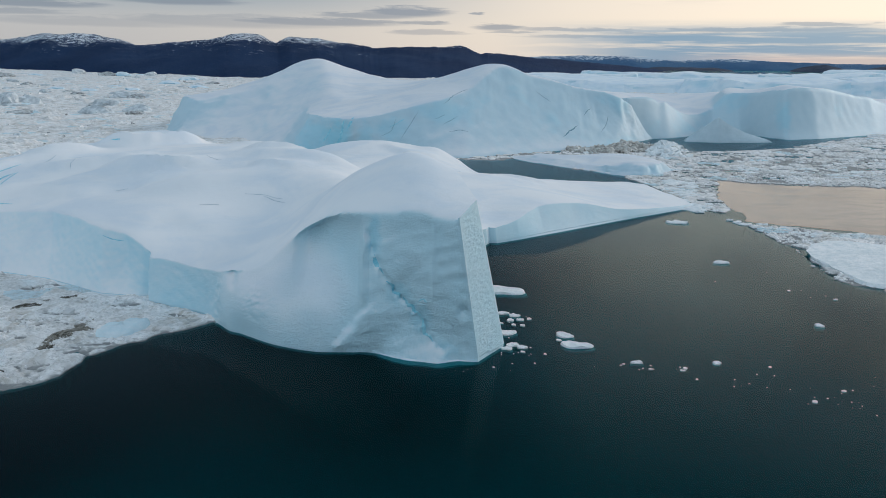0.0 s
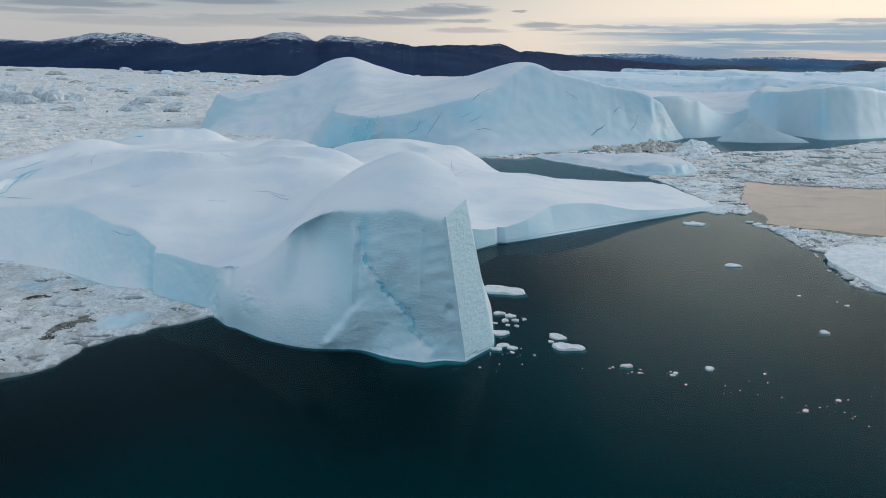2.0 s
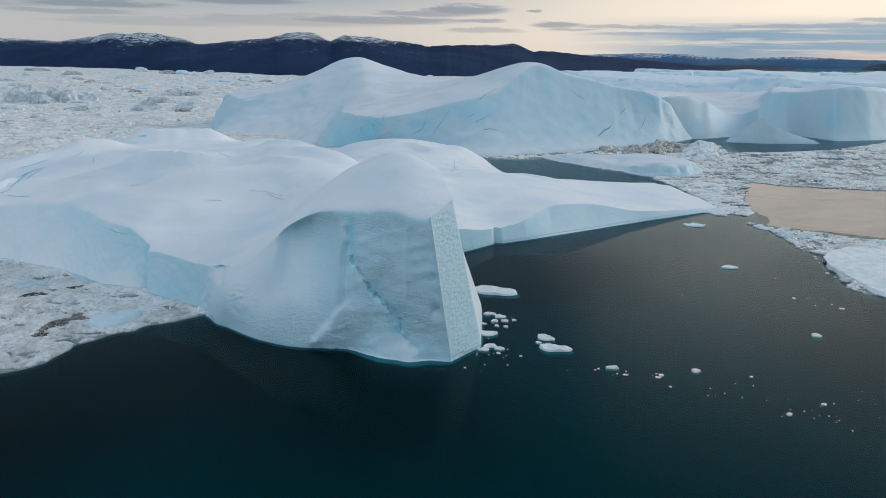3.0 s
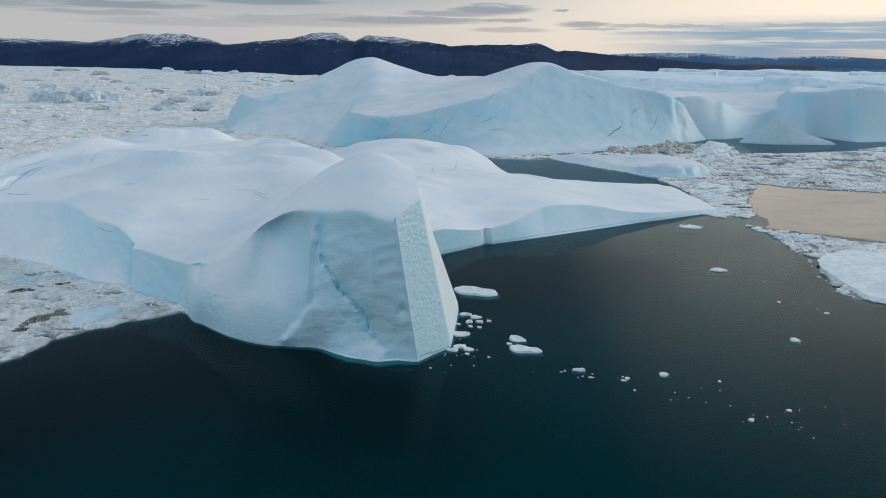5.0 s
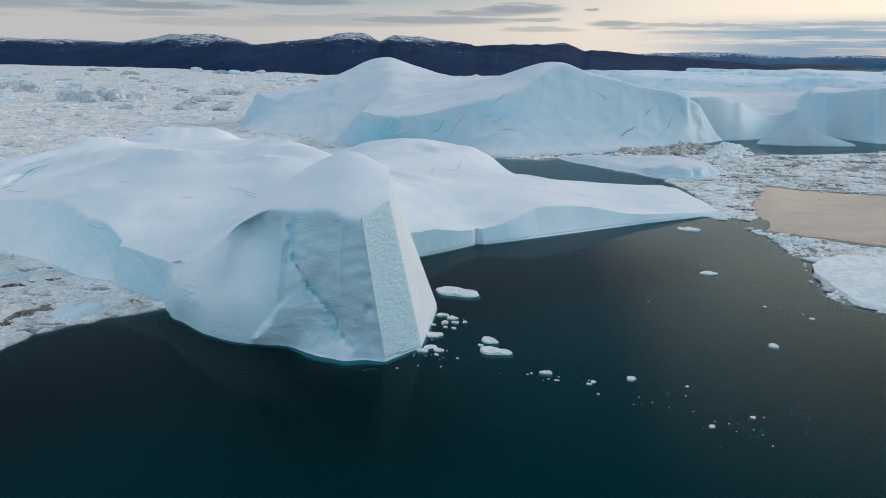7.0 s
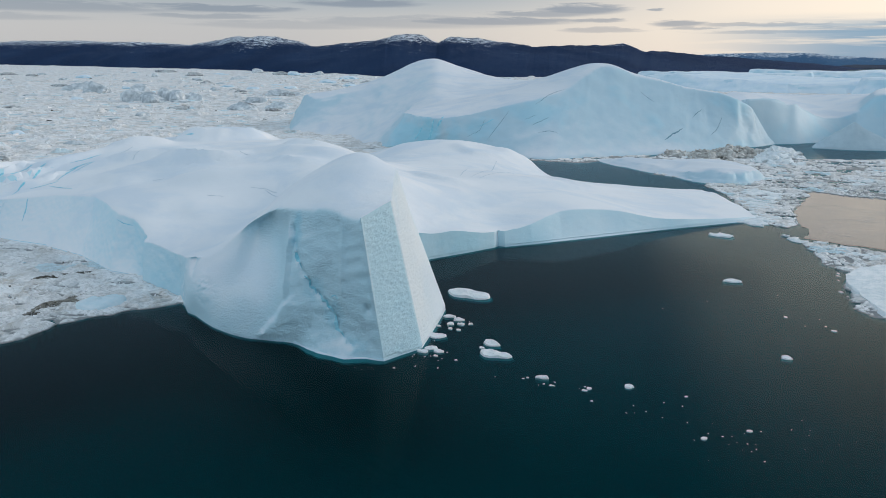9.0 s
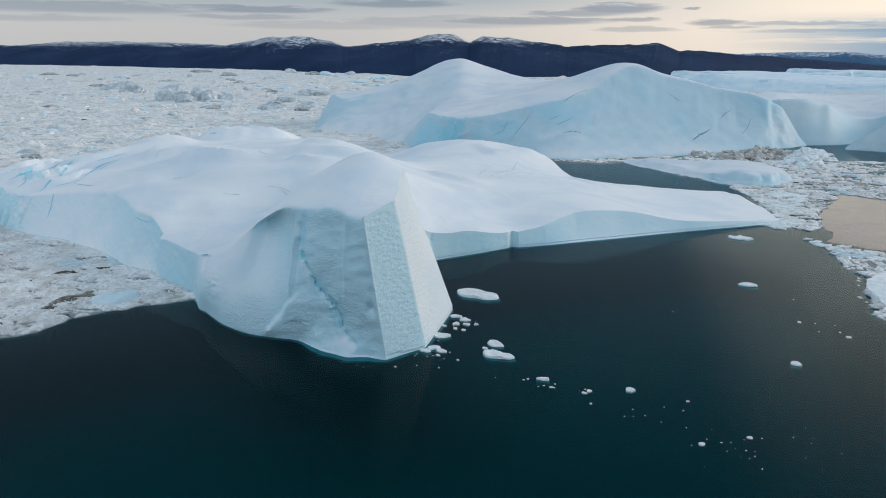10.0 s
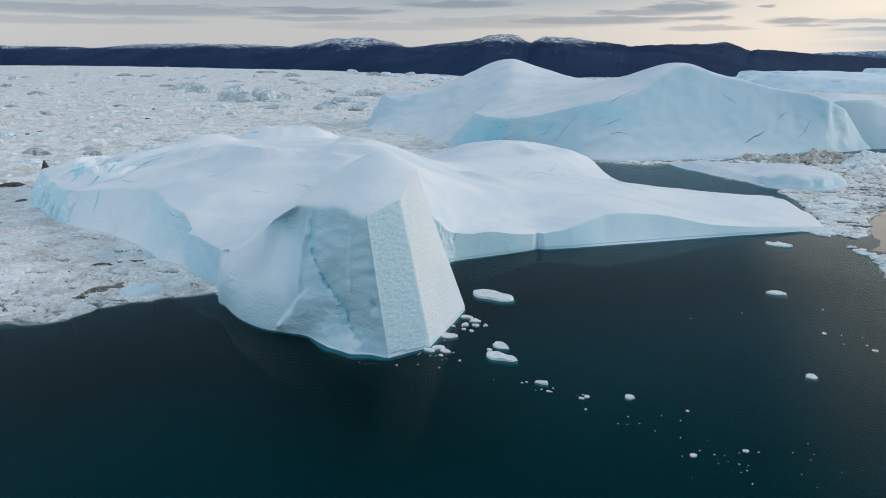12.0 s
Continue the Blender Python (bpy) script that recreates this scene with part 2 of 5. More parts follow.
def brash_ice(name):
    """Crushed ice: white lumps, grey slush with painted gap shade in the low places, silt in drifts, thin dark seams.
    """
    mat, n, out, p = material(name)
    fine = n.noise(p, 0.9, 7.0, 0.68)
    mid = n.noise(n.stretch(p, 1.0, 0.7, 1.0), 0.13, 6.0, 0.66, 0.8)
    large = n.noise(p, 0.02, 4.0, 0.5)
    white = n.mix(n.span(fine, 0.34, 0.62), (0.76, 0.73, 0.715), (0.97, 0.94, 0.925))
    bent = n.add("ShaderNodeVectorMath", 0, {"operation": "ADD"}, _0=p, _1=n.mix(1.0, n.add("ShaderNodeTexNoise", 1, None, Vector=p, Scale=0.3, Detail=3.0), (5.0, 5.0, 0.0), "MULTIPLY"))
    sheets = n.nodes.new("ShaderNodeSeparateColor")
    n.links.new(n.add("ShaderNodeTexVoronoi", 1, {"voronoi_dimensions": "2D"}, Vector=n.stretch(bent, 0.7, 1.0, 1.0), Scale=0.16), sheets.inputs[0])
    white = n.mix(n.span(sheets.outputs[0], 0.55, 0.95, 0.0, 0.4), white, (0.62, 0.61, 0.60))
    white = n.mix(n.span(sheets.outputs[1], 0.70, 0.80, 0.0, 0.6), white, (0.92, 0.925, 0.93))
    white = n.mix(n.span(sheets.outputs[2], 0.94, 0.96, 0.0, 0.7), white, (0.55, 0.75, 0.83))
    broad = n.noise(n.stretch(p, 0.8, 1.3, 1.0), 0.05, 8.0, 0.72)
    white = n.mix(n.span(broad, 0.52, 0.70, 0.0, 0.5), white, (0.48, 0.46, 0.44))
    seam = n.math("ABSOLUTE", n.math("SUBTRACT", n.noise(n.stretch(p, 0.7, 1.2, 1.0), 0.42, 5.0, 0.62, 1.2), 0.5))
    seam = n.math("MULTIPLY", n.span(seam, 0.030, 0.006), n.span(large, 0.36, 0.52))
    colour = n.mix(n.math("MULTIPLY", seam, 0.35), white, (0.22, 0.21, 0.20))
    dirt = n.math("MULTIPLY", n.span(mid, 0.48, 0.62), n.span(fine, 0.36, 0.60))
    colour = n.mix(n.math("MULTIPLY", dirt, 0.62), colour, (0.42, 0.37, 0.31))
    # dark streaks put both shadowed gaps and dirt into the colour
    streaks = n.noise(n.stretch(p, 0.45, 1.0, 1.0), 0.22, 8.0, 0.74, 0.5)
    colour = n.mix(n.span(streaks, 0.575, 0.65, 0.0, 0.48), colour, (0.30, 0.28, 0.26))
    silt = n.math("MULTIPLY", n.span(mid, 0.64, 0.71), n.span(large, 0.45, 0.58))
    colour = n.mix(n.math("MULTIPLY", silt, 0.85), colour, (0.10, 0.09, 0.08))
    colour = n.mix(n.math("MULTIPLY", n.span(n.noise(p, 0.045, 3.0), 0.62, 0.72), 0.6), colour, (0.58, 0.76, 0.83))
    split = n.nodes.new("ShaderNodeSeparateXYZ")
    n.links.new(p, split.inputs[0])
    # low gaps darkened: wet grey slush, with gap shade put into the colour
    wet = n.math("ADD", split.outputs[2], n.math("MULTIPLY", fine, 0.30))
    colour = n.mix(n.span(wet, 0.46, 0.22), colour, (0.30, 0.30, 0.295))
    finish(n, out, n.math("ADD", fine, n.math("MULTIPLY", n.noise(p, 0.5, 4.0, 0.6, 0.8), 1.6)), 0.6, 0.45, Base_Color=colour, Roughness=0.75, Specular_IOR_Level=0.2)
    return mat


def sea_water(name):
    """Clear dark water seen as through a polarising filter: a weak mirror over a teal depth."""
    mat, n, out, p = material(name)
    swell = n.noise(n.stretch(p, 1.0, 0.55, 1.0), 0.35, 3.0, 0.5)
    ripple = n.noise(n.stretch(p, 1.0, 0.5, 1.0), 1.9, 4.0, 0.6)
    height = n.math("ADD", n.math("MULTIPLY", swell, 0.5), n.math("MULTIPLY", ripple, 0.35))
    normal = n.add("ShaderNodeBump", 0, None, Height=height, Strength=0.10, Distance=0.25)
    share = n.math("MULTIPLY", n.math("MAXIMUM", n.math("SUBTRACT", n.add("ShaderNodeFresnel", 0, None, IOR=1.33, Normal=normal), 0.032), 0.002), 0.80)
    mirror = n.add("ShaderNodeBsdfGlossy", 0, None, Color=(0.75, 0.93, 1.0), Roughness=0.08, Normal=normal)
    clear = n.add("ShaderNodeBsdfTransparent", 0, None, Color=(0.50, 0.82, 0.85))
    mixed = n.nodes.new("ShaderNodeMixShader")
    for socket, value in zip(mixed.inputs, (share, clear, mirror)):
        n.links.new(value, socket)
    n.links.new(mixed.outputs[0], out.inputs[0])
    return mat


def plain_rough(name, a, b, scale, roughness=0.8, bump=0.4):
    mat, n, out, p = material(name)
    v = n.noise(p, scale, 6.0, 0.65)
    w = n.noise(p, scale * 0.12, 3.0, 0.5)
    colour = n.mix(n.span(n.math("ADD", n.math("MULTIPLY", v, 0.7), n.math("MULTIPLY", w, 0.3)), 0.35, 0.65), a, b)
    finish(n, out, v, bump, 0.4 / scale, Base_Color=colour, Roughness=roughness, Specular_IOR_Level=0.2)
    return mat


def mountain_rock(name, rock_a, rock_b, snow_from, snow_to, amount=1.0):
    mat, n, out, p = material(name)
    split = n.nodes.new("ShaderNodeSeparateXYZ")
    n.links.new(p, split.inputs[0])
    v = n.noise(n.stretch(p, 1.0, 1.0, 2.0), 0.05, 10.0, 0.82)
    w = n.noise(p, 0.0035, 4.0, 0.5)
    rock = n.mix(n.span(w, 0.35, 0.65), rock_a, rock_b)
    level = n.math("ADD", split.outputs[2], n.math("MULTIPLY", n.math("SUBTRACT", w, 0.5), 60.0))
    cover = n.span(n.math("ADD", v, n.math("MULTIPLY", n.span(level, snow_from, snow_to), 0.13)), 0.595, 0.64)
    cover = n.math("MULTIPLY", cover, n.span(level, snow_from - 25.0, snow_from + 5.0))
    colour = n.mix(n.math("MULTIPLY", cover, amount), rock, (0.72, 0.76, 0.82))
    finish(n, out, v, 0.6, 20.0, Base_Color=colour, Roughness=0.9, Specular_IOR_Level=0.1)
    return mat


# the last bare zone darkens the slab wall, its shadow put into the colour
ICE = glacier_ice("glacier_ice", bare_zones=[(-32.0, 90.0, 122.0, 0.22), (-10.0, 172.0, 240.0, 0.34), (-150.0, 146.0, 164.0, 0.14)], patches=[(-12.0, 114, 20.0, 1.3, 8, 5.0, 0.55), (-7.5, 112, 11.0, 2.6, 8, 2.4, 0.4), (-4.0, 111, 7.0, 2.2, 8, 3.0, 0.45), (0.5, 110, 2.0, 2.6, 8, 1.6, 0.35), (-66, 140, 8, 9, 8, 8, 0.35), (-50, 130, 4, 9, 8, 6, 0.3), (4, 178, 3, 9, 8, 5, 0.3)])
BACK_ICE = glacier_ice("back_glacier_ice", snow=(0.79, 0.80, 0.825), ice=(0.44, 0.62, 0.71), relief=0.3, veins=0.35, mottle=0.2, flat=(0.97, 0.72), patches=[(-60, 374, 9, 10, 14, 11, 0.75), (-74, 380, 8, 13, 14, 11, 0.5), (-45, 370, 6, 5, 14, 12, 0.45), (-30, 378, 12, 9, 14, 8, 0.35), (226, 478, 14, 5, 30, 12, 0.4)])
TURQUOISE = glacier_ice("turquoise_ice", ice=(0.50, 0.76, 0.84), blue=(0.30, 0.64, 0.76), veins=0.6, flat=(0.97, 0.80))
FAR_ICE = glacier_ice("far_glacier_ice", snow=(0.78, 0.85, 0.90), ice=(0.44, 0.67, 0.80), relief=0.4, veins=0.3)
def chip_ice(name, tone=1.0):
    """Broken pieces of many kinds: white, grey, a few blue, a few dark with silt."""
    mat, n, out, p = material(name)
    kind = n.add("ShaderNodeNewGeometry", 8)
    grain = n.noise(p, 1.2, 5.0, 0.65)
    colour = n.mix(n.span(grain, 0.35, 0.65), tuple(tone * c for c in (0.76, 0.74, 0.735)), tuple(tone * c for c in (0.95, 0.93, 0.925)))
    colour = n.mix(n.span(kind, 0.62, 0.78, 0.0, 0.7), colour, (0.58, 0.57, 0.565))
    colour = n.mix(n.span(kind, 0.93, 0.94, 0.0, 0.6), colour, (0.58, 0.77, 0.84))
    colour = n.mix(n.span(kind, 0.955, 0.965), colour, n.mix(n.span(grain, 0.4, 0.6), (0.06, 0.055, 0.05), (0.25, 0.23, 0.21)))
    finish(n, out, grain, 0.5, 0.3, Base_Color=colour, Roughness=0.75, Specular_IOR_Level=0.2)
    return mat


CHIPS = chip_ice("broken_ice")
PLATES = chip_ice("thin_plate_ice", 0.76)
SILT_RIDGE = plain_rough("silt_ridge_ice", (0.07, 0.062, 0.05), (0.42, 0.39, 0.34), 0.45)
CREASE = plain_rough("crease_ice", (0.46, 0.55, 0.62), (0.60, 0.68, 0.74), 0.6)
FLOE_SNOW = plain_rough("floe_snow", (0.72, 0.77, 0.79), (0.93, 0.93, 0.93), 0.55, 0.8, 0.7)
BLUE_ICE = plain_rough("blue_ice", (0.18, 0.55, 0.70), (0.42, 0.76, 0.86), 0.9)
BLUE_SNOW = plain_rough("pale_blue_ice", (0.64, 0.80, 0.86), (0.82, 0.89, 0.92), 0.35, 0.8, 0.15)
WET_ICE = plain_rough("wet_ice", (0.25, 0.62, 0.66), (0.42, 0.80, 0.82), 0.5)
# shade on the pyramid's front is put into its whole colour
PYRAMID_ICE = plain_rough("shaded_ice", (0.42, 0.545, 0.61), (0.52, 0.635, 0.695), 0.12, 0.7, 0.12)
CRACK_ICE = plain_rough("crack_ice", (0.10, 0.22, 0.30), (0.24, 0.40, 0.48), 0.9)
DARK_ICE = plain_rough("silty_ice", (0.035, 0.034, 0.032), (0.13, 0.12, 0.11), 0.7)
SILT_ICE = plain_rough("silt_streaked_ice", (0.20, 0.20, 0.195), (0.70, 0.72, 0.73), 0.35)
HUMMOCK = plain_rough("weathered_ice", (0.40, 0.44, 0.47), (0.80, 0.83, 0.85), 0.22)
DIRT_ICE = plain_rough("dirty_ice", (0.32, 0.30, 0.27), (0.76, 0.74, 0.71), 0.35)
BRASH = brash_ice("brash_ice")
WATER = sea_water("sea_water")
SEABED = plain_rough("deep_water", (0.13, 0.30, 0.33), (0.15, 0.345, 0.375), 0.02)
def film_ice(name):
    mat, n, out, p = material(name)
    bands = n.noise(n.stretch(p, 0.35, 1.0, 1.0), 0.09, 5.0, 0.6, 2.2)
    broad = n.noise(p, 0.02, 3.0, 0.5)
    tone = n.math("ADD", n.math("MULTIPLY", bands, 0.6), n.math("MULTIPLY", broad, 0.4))
    colour = n.mix(n.span(tone, 0.38, 0.62), (0.03, 0.036, 0.04), (0.13, 0.13, 0.13))
    finish(n, out, bands, 0.12, 0.3, Base_Color=colour, Roughness=n.span(bands, 0.3, 0.7, 0.04, 0.22), Specular_IOR_Level=0.30)
    return mat


GREASE = film_ice("grease_ice")
# air haze is put into both mountain colours as blue
ROCK = mountain_rock("haze_blue_mountain", (0.013, 0.034, 0.088), (0.019, 0.046, 0.112), 70.0, 106.0)
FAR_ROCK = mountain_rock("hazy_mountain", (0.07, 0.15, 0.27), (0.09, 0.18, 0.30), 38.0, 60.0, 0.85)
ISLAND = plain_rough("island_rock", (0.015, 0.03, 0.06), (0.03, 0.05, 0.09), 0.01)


# ---- mesh helpers ----
def lattice(seed, size=257):
    return np.random.RandomState(seed).rand(size, size)


def vnoise(x, y, seed):
    """Smooth value noise over the plane, -1 to 1."""
    t = lattice(seed)
    xi, yi = np.floor(x).astype(int), np.floor(y).astype(int)
    fx, fy = x - xi, y - yi
    fx, fy = fx * fx * fx * (fx * (6 * fx - 15) + 10), fy * fy * fy * (fy * (6 * fy - 15) + 10)
    x0, y0, x1, y1 = xi % 257, yi % 257, (xi + 1) % 257, (yi + 1) % 257
    a = t[x0, y0] * (1 - fx) + t[x1, y0] * fx
    b = t[x0, y1] * (1 - fx) + t[x1, y1] * fx
    return 2 * (a * (1 - fy) + b * fy) - 1


def fbm(x, y, seed, octaves=4, gain=0.5):
    x, y = np.asarray(x, float), np.asarray(y, float)
    total, amp, norm = 0.0, 1.0, 0.0
    for k in range(octaves):
        c, s = math.cos(0.7 * k), math.sin(0.7 * k)
        total = total + amp * vnoise((c * x - s * y) * 2 ** k + 13.7 * k, (s * x + c * y) * 2 ** k + 7.1 * k, seed + k)
        norm, amp = norm + amp, amp * gain
    return total / norm


def cells(x, y, seed):
    """Voronoi blocks over the plane: each block's random number, and how far inside its edge a place lies."""
    t, u, h = lattice(seed), lattice(seed + 1), lattice(seed + 2)
    xi, yi = np.floor(x).astype(int), np.floor(y).astype(int)
    best, second = np.full(np.shape(x), 9.0), np.full(np.shape(x), 9.0)
    value = np.zeros(np.shape(x))
    for dx in (-1, 0, 1):
        for dy in (-1, 0, 1):
            cx, cy = (xi + dx) % 257, (yi + dy) % 257
            d = np.hypot(xi + dx + t[cx, cy] - x, yi + dy + u[cx, cy] - y)
            near = d < best
            second = np.where(near, best, np.minimum(second, d))
            value = np.where(near, h[cx, cy], value)
            best = np.where(near, d, best)
    return value, second - best


def inside(x, y, polygon):
    hit = np.zeros(np.shape(x), bool)
    for (ax, ay), (bx, by) in zip(polygon, polygon[1:] + polygon[:1]):
        if ay != by:
            hit ^= ((ay > y) != (by > y)) & (x < (bx - ax) * (y - ay) / (by - ay) + ax)
    return hit


def plate(points, soft=0.5):
    """A smooth surface through a few heights (thin plate)."""
    p = np.array(points, float)
    q = p[:, :2] / 100
    n = len(q)
    def kernel(d):
        return np.where(d > 1e-9, d * d * np.log(np.maximum(d, 1e-9)), 0.0)
    m = np.zeros((n + 3, n + 3))
    m[:n, :n] = kernel(np.linalg.norm(q[:, None] - q[None], axis=2)) + soft * 0.001 * np.eye(n)
    m[:n, n], m[:n, n + 1:] = 1, q
    m[n:, :n] = m[:n, n:].T
    w = np.linalg.solve(m, np.r_[p[:, 2], 0, 0, 0])
    def surface(x, y):
        x, y = np.asarray(x, float) / 100, np.asarray(y, float) / 100
        z = w[n] + w[n + 1] * x + w[n + 2] * y
        for k in range(n):
            z = z + w[k] * kernel(np.hypot(x - q[k, 0], y - q[k, 1]))
        return z
    return surface


def heaped(surface, mounds, ridges=(), scarps=()):
    """The surface with mounds (x, y, half widths, turn, metres), creased ridges (ends, half width, metres) and drift scarps (ends, steep and gentle reach, metres) on it."""
    def made(x, y):
        z = surface(x, y)
        for mx, my, rx, ry, turn, up in mounds:
            c, s = math.cos(radians(turn)), math.sin(radians(turn))
            u, v = ((x - mx) * c + (y - my) * s) / rx, (-(x - mx) * s + (y - my) * c) / ry
            z = z + up * np.exp(-(u * u + v * v) ** 1.7)
        for ax, ay, bx, by, wide, up in ridges:
            dx, dy = bx - ax, by - ay
            k = np.clip(((x - ax) * dx + (y - ay) * dy) / (dx * dx + dy * dy), 0, 1)
            d = np.hypot(x - ax - k * dx, y - ay - k * dy) / wide
            z = z + up * np.clip(1 - d, 0, 1) ** 1.3
        for ax, ay, bx, by, steep, gentle, up in scarps:
            dx, dy = bx - ax, by - ay
            long = math.hypot(dx, dy)
            k = ((x - ax) * dx + (y - ay) * dy) / long ** 2
            side = ((y - ay) * dx - (x - ax) * dy) / long + 0.16 * long * np.sin(3.1416 * np.clip(k, 0, 1)) + 2.2 * fbm(x / 9, y / 9, 333, 2)
            end = np.clip(1 - np.abs(2 * k - 1) ** 2.5, 0, 1)
            z = z + 1.9 * up * end * np.where(side > 0, np.clip(1 - side / gentle, 0, 1) ** 1.6, np.clip(1 + side / steep, 0, 1))
        return z
    return made


def zoned(ob, mat, test):
    """Gives ob's faces that pass the test a second material."""
    ob.data.materials.append(mat)
    for p in ob.data.polygons:
        c = p.center
        if test(c.x + 2.5 * noise.noise(c * 0.15), c.y, c.z + 2.5 * noise.noise(c * 0.15 + Vector((7, 3, 1))), p.normal):
            p.material_index = 1


def mesh_of(name, verts, faces, mat, smooth=True):
    me = bpy.data.meshes.new(name)
    me.from_pydata([tuple(v) for v in verts], [], [tuple(f) for f in faces])
    me.materials.append(mat)
    if smooth:
        me.polygons.foreach_set("use_smooth", np.ones(len(me.polygons), bool))
    me.update()
    return me


def sheet_mesh(name, verts, quads, mat, smooth=True):
    """A mesh from arrays of places and of four corners each."""
    me = bpy.data.meshes.new(name)
    used = np.unique(quads)
    index = np.full(len(verts), -1)
    index[used] = np.arange(len(used))
    quads = index[quads]
    me.vertices.add(len(used))
    me.vertices.foreach_set("co", verts[used].astype(np.float32).ravel())
    me.loops.add(quads.size)
    me.loops.foreach_set("vertex_index", quads.astype(np.int32).ravel())
    me.polygons.add(len(quads))
    me.polygons.foreach_set("loop_start", np.arange(0, quads.size, 4, dtype=np.int32))
    me.polygons.foreach_set("use_smooth", np.full(len(quads), smooth))
    me.materials.append(mat)
    me.update(calc_edges=True)
    return me


def part(name, bm, mat, parent, label=""):
    me = bpy.data.meshes.new(name)
    bm.to_mesh(me)
    bm.free()
    me.materials.append(mat)
    ob = new(name, me)
    ob.parent = parent
    return tagged(ob, label)


def along(points, step, smooth=2):
    """Places spaced evenly round a closed line, corners eased a little. Extra columns come along."""
    p = np.array(points, float)
    p = np.vstack([p, p[:1]])
    d = np.r_[0, np.cumsum(np.hypot(*np.diff(p[:, :2], axis=0).T))]
    s = np.linspace(0, d[-1], max(24, int(d[-1] / step)), endpoint=False)
    q = np.stack([np.interp(s, d, p[:, k]) for k in range(p.shape[1])], 1)
    for _ in range(smooth):
        q = 0.25 * np.roll(q, 1, 0) + 0.5 * q + 0.25 * np.roll(q, -1, 0)
    return q


def inward(q, reach):
    """Unit ways into a closed counter-clockwise line, evened out over some neighbours."""
    t = np.roll(q[:, :2], -1, 0) - np.roll(q[:, :2], 1, 0)
    n = np.stack([-t[:, 1], t[:, 0]], 1)
    n /= np.linalg.norm(n, axis=1)[:, None] + 1e-9
    for _ in range(reach):
        n = 0.25 * np.roll(n, 1, 0) + 0.5 * n + 0.25 * np.roll(n, -1, 0)
    return n / (np.linalg.norm(n, axis=1)[:, None] + 1e-9)


def berg_mesh(name, outline, surface, mat, step=1.0, rows=26, grid=2.0, seed=5, rough=1.0, ease=2, swell=1.0, soften=1, dents=1.0, pushes=(), calm=None, facets=0.0, carve=None, ledge=None, rounded=None, skirt=1.2, deep=0.8):
    """An iceberg: walls that rise from the waterline to a rim, and a rolling top between the rims.
    outline: places on the waterline, counter-clockwise: x, y, the rim's step back in x and y, how late the wall leans back, and its share of apron."""
    from mathutils.geometry import delaunay_2d_cdt
    still = (lambda x, y: np.ones(np.shape(x))) if calm is None else calm
    q = along([tuple(o) + (0.0,) * (6 - len(o)) for o in outline], step, ease)
    n = inward(q, 4)
    count = len(q)
    arc = np.arange(count) * step
    lap = 2 * math.pi * np.arange(count) / count
    ring = count * step / (2 * math.pi)
    cx, cy = np.cos(lap) * ring, np.sin(lap) * ring
    rough = rough * still(q[:, 0], q[:, 1])
    base = q[:, :2] + n * (0.5 * rough * fbm(cx / 9, cy / 9, seed, 3))[:, None]
    rim = base + q[:, 2:4] + n * (0.8 * rough * fbm(cx / 6, cy / 6, seed + 60, 3))[:, None]

    def top(x, y):
        return surface(x, y) + swell * (0.7 * fbm(x / 30, y / 22, seed + 20, 3) + 0.40 * fbm((x + 0.3 * y) / 30, (y - 0.2 * x + 8 * fbm(x / 40, y / 40, seed + 27, 2)) / 12, seed + 25, 2) + 0.1 * fbm(x / 6, y / 6, seed + 30, 3))

    rim_z = np.maximum(top(rim[:, 0], rim[:, 1]), 0.5)
    verts = []
    for k in range(rows + 1):
        u = k / rows
        z = -deep + (rim_z + deep) * u
        lean = np.clip(z / rim_z, 0, 1) ** q[:, 4]
        lean = lean + q[:, 5] * (0.88 * np.clip(z / 10.5, 0, 1) ** 0.9 + 0.12 * np.clip(z / rim_z, 0, 1) - lean)
        xy = base + (rim - base) * lean[:, None]
        swing = math.sin(math.pi * min(1, u * 1.02)) ** 0.7 if k < rows else 0.0
        flutes = fbm(cx / 5 + 0.02 * k, cy / 5 + 40 + 0.05 * k, seed + 3, 3)
        lumps = fbm(arc / 7 + 9, z / 6, seed + 6, 4)
        off = rough * swing * (0.5 * flutes + 0.45 * lumps)
        notch = np.where((z > -0.4) & (z < 0.6), 0.2, 0.0) - 1.0 * (1 - np.exp(-np.clip(-z, 0, 9) / 1.1)) * (0.0 if ledge is None else ledge(q[:, 0], q[:, 1])) - np.clip(-z - 0.1, 0, 9) * (0.04 + skirt * np.clip(fbm(cx / 11, cy / 11, seed + 70, 2), 0, 1))
        xy = xy + n * (off + notch)[:, None]
        verts.append(np.column_stack([xy, z]))
    wall = np.vstack(verts)
    quads = []
    for k in range(rows):
        for i in range(count):
            j = (i + 1) % count
            quads.append((k * count + i, k * count + j, (k + 1) * count + j, (k + 1) * count + i))
    lo, hi = rim.min(0), rim.max(0)
    gx, gy = np.meshgrid(np.arange(lo[0], hi[0], grid), np.arange(lo[1], hi[1], grid))
    jit = np.random.RandomState(seed)
    gx, gy = gx + jit.uniform(-0.3, 0.3, gx.shape) * grid, gy + jit.uniform(-0.3, 0.3, gy.shape) * grid
    keep = inside(gx, gy, [tuple(r) for r in rim])
    inner = np.column_stack([gx[keep], gy[keep]])
    clear = np.ones(len(inner), bool)
    for r in rim[::2]:
        clear &= (np.abs(inner[:, 0] - r[0]) > 0.45 * grid) | (np.abs(inner[:, 1] - r[1]) > 0.45 * grid)
    inner = inner[clear]
    flat = [Vector(p) for p in np.vstack([rim, inner])]
